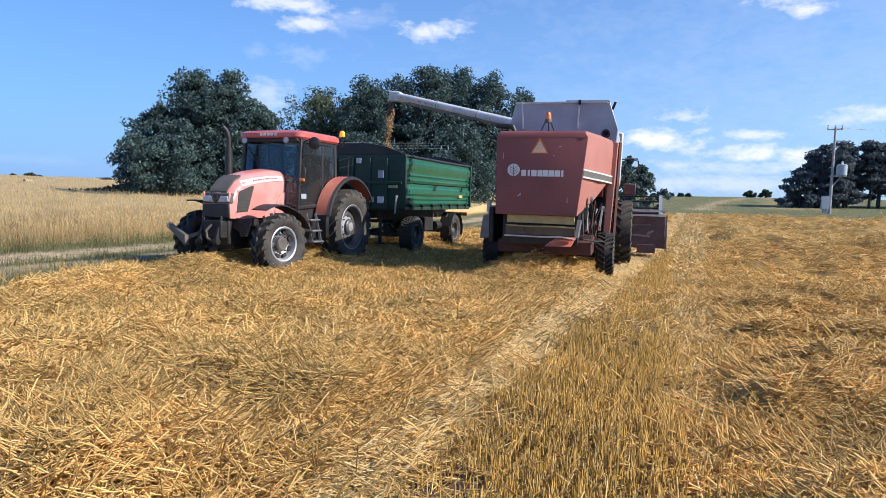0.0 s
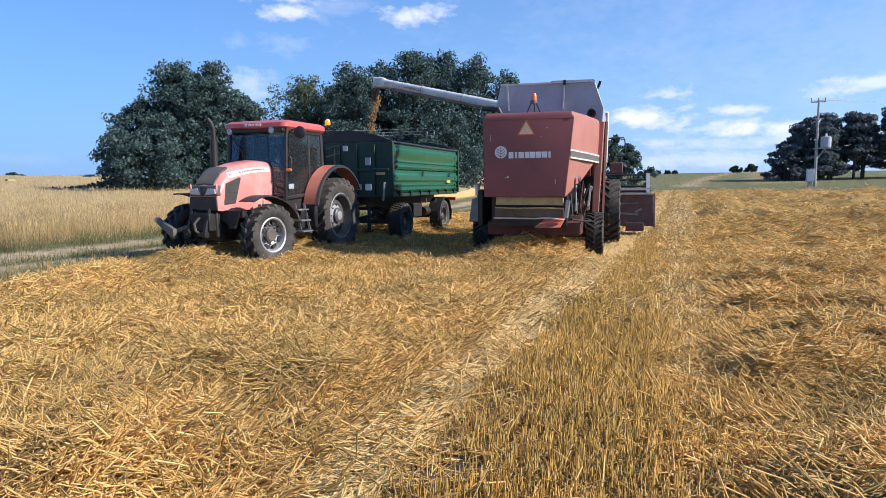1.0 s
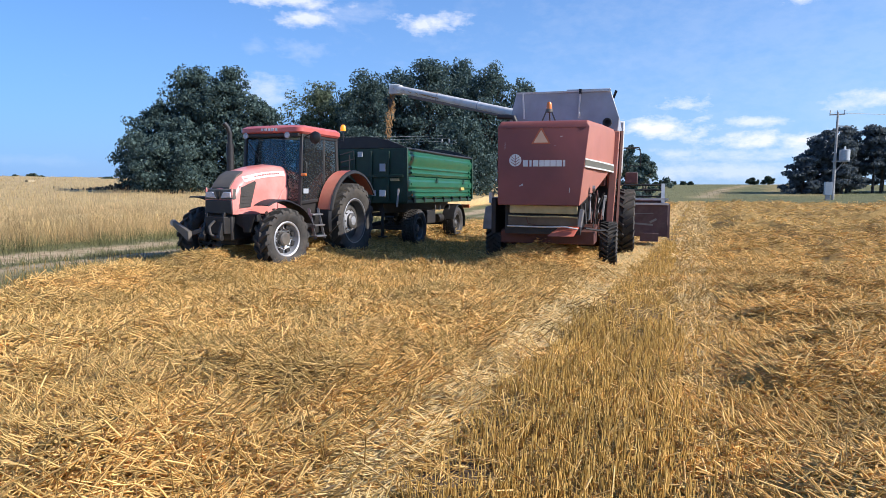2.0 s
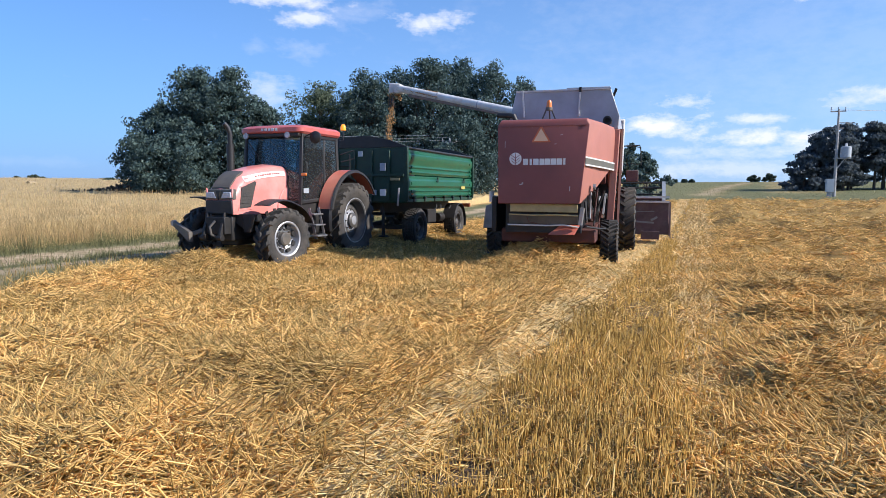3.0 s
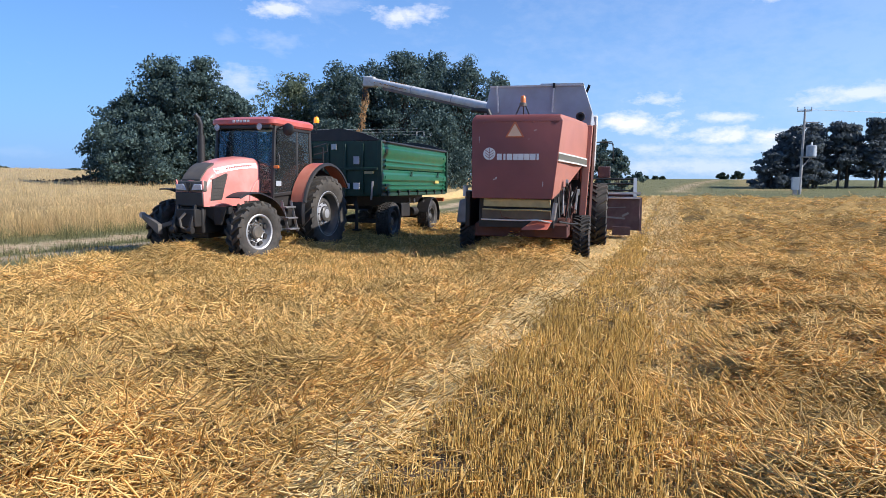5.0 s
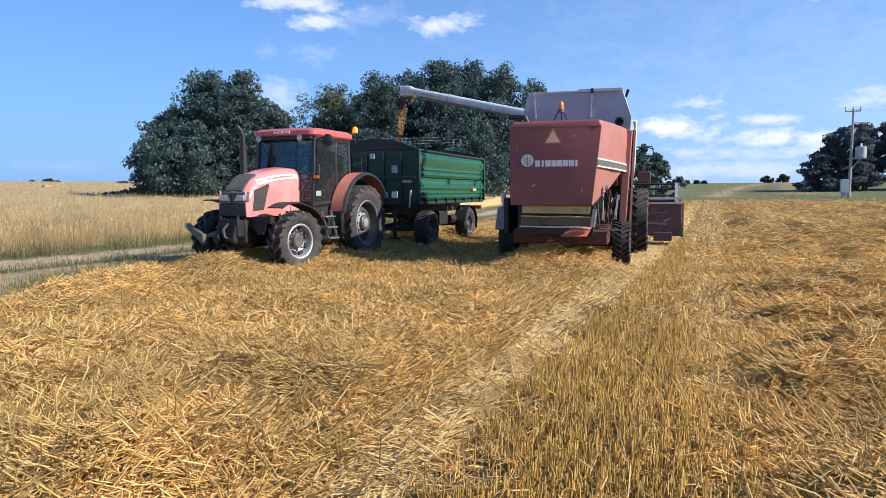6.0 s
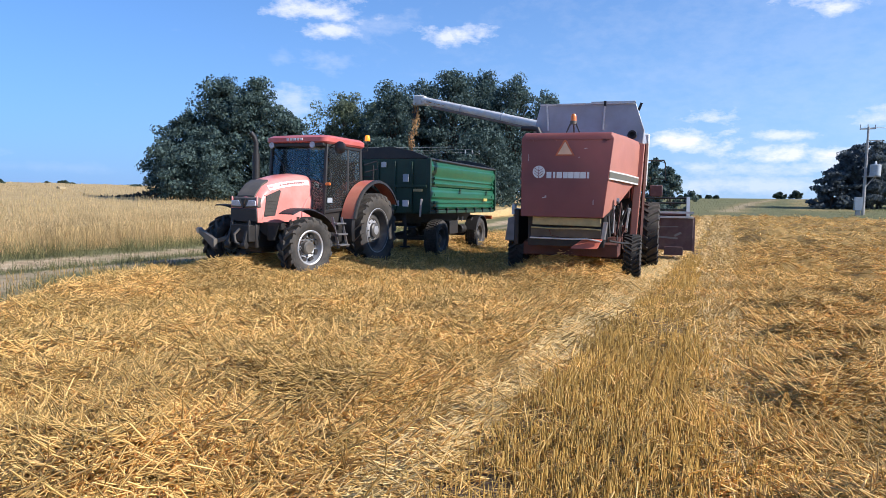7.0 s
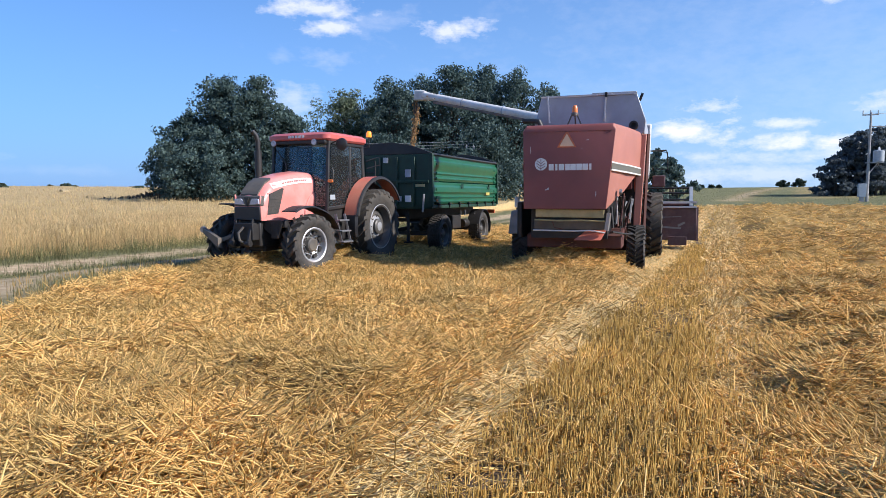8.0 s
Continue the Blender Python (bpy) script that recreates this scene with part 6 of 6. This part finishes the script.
stuff("standing_crop", sum([
    crop_stand(30000, -22, -15.6, -2, 40, 0.6, 1.1, 0.0045, 19),
    crop_stand(20000, -45, -22, -12, 75, 0.8, 1.16, 0.01, 17),
    crop_stand(16000, -120, -45, -60, 120, 0.85, 1.1, 0.018),
    crop_stand(8000, -260, -120, -120, 180, 0.8, 1.05, 0.05),
], []), M_CROP, "standing ripe pale golden cereal crop", "crop")


def crop_canopy():
    """The closed mass of ears behind the edge of the crop."""
    s = -18.0 - np.geomspace(0.01, 300, 110)
    u = np.concatenate([np.linspace(-40, 60, 260), np.linspace(61, 230, 90)])
    S, U = np.meshgrid(s, u)
    X, Y = S * RY + U * RX, U * RY - S * RX
    Z = land(X, Y) + 0.62 + 0.25 * (ripple(X, Y, 2.2, 52) - 0.5) + 0.22 * (ripple(X, Y, 0.35, 53) - 0.5)
    Z[:, 0] = land(X[:, 0], Y[:, 0]) - 0.02
    nu, ns = X.shape
    i, j = np.meshgrid(np.arange(nu - 1), np.arange(ns - 1), indexing="ij")
    f = np.stack([i * ns + j, i * ns + j + 1, (i + 1) * ns + j + 1, (i + 1) * ns + j], -1).reshape(-1, 4)
    m = material("crop_mass", (0.5, 0.36, 0.155), 0.85, var=0.3, scale=9, bump=1.0, bump_scale=20, second=(0.3, 0.2, 0.085), second_amount=0.6, second_scale=0.6)
    tagged(new("crop_mass", fast_mesh("crop_mass", np.stack([X, Y, Z], -1).reshape(-1, 3), f, m)), "dense ears of the ripe crop field", "crop", kind="stuff")


crop_canopy()


def tufts(n, s0, s1, u0, u1, hmin, hmax, rad, keep=None):
    s, u = rng.uniform(s0, s1, n), rng.uniform(u0, u1, n)
    x, y = s * RY + u * RX, u * RY - s * RX
    if keep:
        ok = rng.uniform(0, 1, n) < keep(s, u)
        x, y = x[ok], y[ok]
        n = len(x)
    a, t = rng.uniform(0, 2 * math.pi, n), np.abs(np.radians(rng.normal(0, 28, n)))
    d = np.stack([np.cos(a) * np.sin(t), np.sin(a) * np.sin(t), np.cos(t)], -1)
    return stalks(np.stack([x, y, land(x, y) - 0.01], -1), d, rng.uniform(hmin, hmax, n) * (0.5 + ripple(x, y, 0.7, 61)) * np.where((across(x, y) > -15.2) & (across(x, y) < -8), 0.6, 1.3), rad, tip=0.3, sag=rng.uniform(0, 0.08, n))


def verge(s, u):
    return np.clip(np.exp(-((s + 16.0) / 0.6) ** 2) + 1.0 * np.exp(-((s + 13.6) / 0.55) ** 2) + 0.6 * np.exp(-((s - field_edge(u) + 0.4) / 0.6) ** 2), 0, 1) * (0.35 + 0.65 * (ripple(s, u, 0.8, 62) > 0.4))


def far_verge(s, u):
    x, y = s * RY + u * RX, u * RY - s * RX
    return np.clip((np.hypot(x, y) - 65) / 4, 0, 1) * (np.abs(np.arctan2(x, y)) < radians(48))


stuff("verge_grass", [
    tufts(86000, -17.2, -9, -1, 38, 0.08, 0.36, 0.0055, verge),
], M_GRASS, "dry green and yellow grass along the dirt track", "grass")
stuff("meadow_grass", [tufts(18000, -16, 120, 50, 200, 0.05, 0.15, 0.04, far_verge)], M_HAY, "dry yellowish meadow grass beyond the stubble", "grass")

# ---------------------------------------------------------------- trees


def leaves(centres, normals, size, droop=0.2):
    """Small folded leaf sprays: two triangles each, facing outwards at random."""
    n = len(centres)
    nrm = normals + rng.normal(0, 0.55, (n, 3))
    nrm /= np.linalg.norm(nrm, axis=1, keepdims=True)
    a = np.cross(nrm, rng.normal(0, 1, (n, 3)))
    a /= np.linalg.norm(a, axis=1, keepdims=True)
    b = np.cross(nrm, a)
    sz = size * rng.uniform(0.6, 1.4, n)[:, None]
    v = np.stack([centres - a * sz, centres - b * sz * 0.55 + nrm * sz * 0.15, centres + a * sz, centres + b * sz * 0.55 - nrm * sz * 0.15], 1)
    return v.reshape(-1, 3), (np.arange(n)[:, None] * 4 + np.array([[0, 1, 2, 3]]))


def ball_points(n, c, rad, lo=0.55):
    d = rng.normal(0, 1, (n, 3))
    d /= np.linalg.norm(d, axis=1, keepdims=True)
    q = rng.uniform(lo, 1.0, n)[:, None] ** 0.5
    return np.array(c) + d * q * np.array(rad), d


def broadleaf(x, y, height, half, n_lobes=26, n_leaf=9000, size=0.2, mat=None, label="", group="trees behind the field", name="tree", low=0.12, seed=1):
    z0 = float(land(np.array(x), np.array(y)))
    r = random.Random(seed)
    ob = thing(name, pose(x, y, z0), label or "tall dark green leafy deciduous tree at the edge of the crop", "tree", group)
    trunk = Form()
    trunk.tube([(0, 0, -0.1), (0.1, 0, height * 0.25), (0.0, 0.1, height * 0.55), (0.1, 0, height * 0.85)], [height * 0.028, height * 0.022, height * 0.014, height * 0.004], 9)
    lobes = []
    for k in range(n_lobes):
        t = (k + 0.5) / n_lobes
        h = height * (low + (0.93 - low) * t)
        reach = half * (0.95 * math.sin(math.pi * min(1.0, 0.22 + 0.78 * t)) ** 0.75) * (1.0 if t < 0.85 else 0.75)
        a = k * 2.4 + r.uniform(-0.5, 0.5)
        q = r.uniform(0.35, 0.9)
        c = (reach * q * math.cos(a), reach * q * math.sin(a), h)
        lobes.append((c, half * r.uniform(0.26, 0.42)))
        trunk.tube([(0, 0, h * 0.55), (c[0] * 0.5, c[1] * 0.5, h * 0.82), c], [height * 0.008, height * 0.005, height * 0.002], 5)
    part("trunk", trunk, M_BARK, ob)
    pts, nor = [], []
    for c, rad in lobes:
        for _ in range(7):
            # each limb ends in several sprays
            dvec = Vector((r.gauss(0, 1), r.gauss(0, 1), r.gauss(0, 0.8))).normalized() * rad * r.uniform(0.35, 1.0)
            cc = (c[0] + dvec.x, c[1] + dvec.y, min(c[2] + dvec.z, height * 0.985))
            p, d = ball_points(n_leaf // (len(lobes) * 7), cc, (rad * 0.48, rad * 0.48, rad * 0.36), 0.2)
            pts.append(p), nor.append(d)
    pts, nor = np.concatenate(pts), np.concatenate(nor)
    low_cut = pts[:, 2] > 0.2
    v, f = leaves(pts[low_cut], nor[low_cut], size)
    crown = new("crown", fast_mesh("crown", v, f, mat or M_LEAF))
    crown.parent = ob
    return ob


def pine(x, y, height, half, seed, bare=0.35):
    z0 = float(land(np.array(x), np.array(y)))
    r = random.Random(seed)
    ob = thing("pine_tree", pose(x, y, z0), "dark green pine with a bare trunk and ragged crown", "tree", "pine grove beyond the field")
    trunk = Form().tube([(0, 0, -0.1), (0.1, 0, height * 0.5), (0, 0, height * 0.95)], [0.2, 0.15, 0.04], 7)
    pts, nor = [], []
    for k in range(58):
        t = r.uniform(bare, 1.0)
        reach = half * (1.15 - 0.75 * t) * r.uniform(0.3, 1.0)
        a = r.uniform(0, 6.283)
        c = (reach * math.cos(a), reach * math.sin(a), height * t)
        trunk.tube([(0, 0, height * t * 0.93), c], [0.04, 0.015], 4)
        p, d = ball_points(90, c, (half * 0.4, half * 0.4, half * 0.16), 0.1)
        pts.append(p), nor.append(d)
    part("trunk", trunk, M_BARK, ob)
    v, f = leaves(np.concatenate(pts), np.concatenate(nor), 0.23)
    crown = new("crown", fast_mesh("crown", v, f, M_PINE))
    crown.parent = ob


def make_trees():
    for k, (x, y, h, w) in enumerate([(-26.6, 62, 8.8, 4.3), (-23.8, 63, 12.4, 4.7), (-20.4, 62, 12.0, 4.4), (-17.6, 63, 9.6, 3.4), (-24, 59, 5.6, 4.6),
                                      (-14.3, 76, 12.8, 4.8), (-11.2, 80, 12.4, 4.4), (-5.2, 76, 14.4, 4.8), (1.4, 77, 15.4, 5.4), (-8.4, 72, 13.4, 4.8), (-2.0, 72, 15.4, 5.2), (4.5, 72, 14.2, 5.2), (8.6, 74, 13.0, 4.0), (1.0, 68, 8.0, 5.5), (-9.5, 69, 7.0, 5.0)]):
        pale = k in (5, 6)
        broadleaf(x, y, h, w, seed=k + 1, n_lobes=48, n_leaf=21500, size=0.138, mat=M_OLIVE if pale else None, label="paler olive green leafy tree standing farther back" if pale else "")
    for k, (x, y, h, w) in enumerate([(18.3, 61, 4.4, 2.2), (16.3, 60, 5.4, 2.0), (13.8, 66, 6.5, 2.6)]):
        broadleaf(x, y, h, w, 14, 3500, 0.16, seed=40 + k, low=0.05, label="small rounded dark green tree at the field edge")
    for k, (x, y, h) in enumerate([(51, 95, 5.6), (53.5, 96, 8.0), (56, 94, 9.2), (58.5, 97, 8.8), (61, 95, 9.4), (63.5, 97, 9.2), (66, 94, 9.8), (69, 97, 10), (72, 95, 10.2), (75.5, 98, 10.4), (79, 95, 10.2), (83, 97, 10.4), (57, 101, 9.2), (62, 102, 9.4), (67, 102, 9.6), (73, 103, 10), (88, 97, 10), (93, 98, 10)]):
        pine(x, y, h, 2.5, 70 + k, bare=0.04 if k < 3 else 0.15 if k > 11 else 0.3)
    # bushes and small trees on the skyline
    for k, (x, y, h, w) in enumerate([(-82, 160, 0.9, 1.8), (-140, 215, 2.2, 1.6), (-135, 216, 2.6, 2.4), (-131, 214, 1.8, 1.5), (90, 195, 1.8, 1.8), (95, 196, 2.2, 2.0), (-112.2, 147.7, 6.0, 3.6), (-108.5, 149, 1.4, 1.6), (60, 190, 0.7, 1.0), (62.5, 191, 0.8, 1.1), (65, 190, 0.9, 1.1), (67.5, 189, 0.8, 1.0), (70, 190, 0.7, 1.0), (-112, 215, 1.0, 1.6)]):
        broadleaf(x, y, h, w, 10, 1500, 0.35, M_FAR, "small bush on the far skyline", "bushes on the skyline", "bush", 0.05, 90 + k)


make_trees()


def make_undergrowth():
    """A strip of scrub along the foot of the trees, its dark colour standing in for their shadow."""
    q = rng.uniform(0, 1, 9000)
    x, y = -40 + 30 * q, 66 - 7 * q + rng.normal(0, 1.2, 9000)
    z = land(x, y) + rng.uniform(0.1, 1.0, 9000) * (0.9 + 0.9 * ripple(x, y, 1.6, 71)) * np.clip(q / 0.3, 0.18, 1)
    v, f = leaves(np.stack([x, y, z], -1), np.tile([[0.2, -0.5, 0.8]], (9000, 1)), 0.16)
    tagged(new("undergrowth", fast_mesh("undergrowth", v, f, M_SHADED_SCRUB)), "brownish scrub along the foot of the trees, darkened for their shadow", "undergrowth", kind="stuff")


make_undergrowth()

# ---------------------------------------------------------------- falling grain
SPOUT = COMBINE @ (AUGER_TIP + Vector((-0.08, 0.0, -0.3)))
ALONG = (COMBINE.to_3x3() @ (AUGER_TIP - AUGER_FOOT)).normalized()
INSIDE = COMBINE @ AUGER_TIP - ALONG * 0.5
LYING = Vector((0, 0, 1)).rotation_difference(ALONG).to_matrix().to_4x4()


def make_grain_clumps():
    """A continuous pour: clumps of grain wait in the auger, drop from the spout and come to rest in the heap."""
    r = random.Random(12)
    shapes = []
    for k in range(6):
        f = Form()
        for _ in range(110):
            q = r.random()
            c = (max(-0.085, min(0.085, r.gauss(0, 0.045))), max(-0.085, min(0.085, r.gauss(0, 0.045))), (q - 0.5) * 0.46)
            s = r.uniform(0.008, 0.014)
            f.add([(c[0] + dx * s, c[1] + dy * s, c[2] + dz * s * 2.0) for dx, dy, dz in ((1, 0, 0), (-0.5, 0.87, 0), (-0.5, -0.87, 0), (0, 0, 1.3), (0, 0, -1.3))],
                  [(0, 1, 3), (1, 2, 3), (2, 0, 3), (1, 0, 4), (2, 1, 4), (0, 2, 4)])
        shapes.append(f.mesh("falling_grain", M_GRAIN, 0))
    out = []
    step = 0.075
    for k in range(int(9.0 / step)):
        ob = new("falling_grain", shapes[k % 6])
        tagged(ob, "loose clump of golden grain pouring from the auger spout", "grain", "grain pouring into the trailer", "stuff")
        out.append((ob, -0.6 + k * step))
    return out


GRAIN = make_grain_clumps()


def motions():
    """Each clump leaves the spout at its own moment and falls into the heap below."""
    r = random.Random(5)
    for ob, t0 in GRAIN:
        dx, dy, turn = r.uniform(-0.05, 0.05), r.uniform(-0.05, 0.05), r.uniform(0, 60)

        def at(t):
            s = t - t0
            if s <= 0:
                # slides along inside the tube, then into the spout
                way = 0.33 * (s + 0.1) / 0.1 if s > -0.1 else max(-1.0, (s + 0.1) * 0.5)
                return Matrix.Translation(INSIDE + ALONG * way) @ LYING
            fall = 0.8 * s + 4.9 * s * s
            z = max(SPOUT.z - fall, 1.55)
            q = min(1.0, (SPOUT.z - z) / 2.2)
            return pose(SPOUT.x - 0.28 * q + dx * (0.3 + q), SPOUT.y + dy * (0.3 + q), z, 4 * q, -7 + 3 * q, turn + 20 * q)

        times = sorted({0.0, 8.0} | {min(8.0, max(0.0, round(t0 + d, 3))) for d in (-0.1, -0.034, 0.034, 0.08, 0.16, 0.24, 0.34, 0.44, 0.56, 0.7, 0.78)})
        walk(ob, [(t, at(t)) for t in times])


motions()
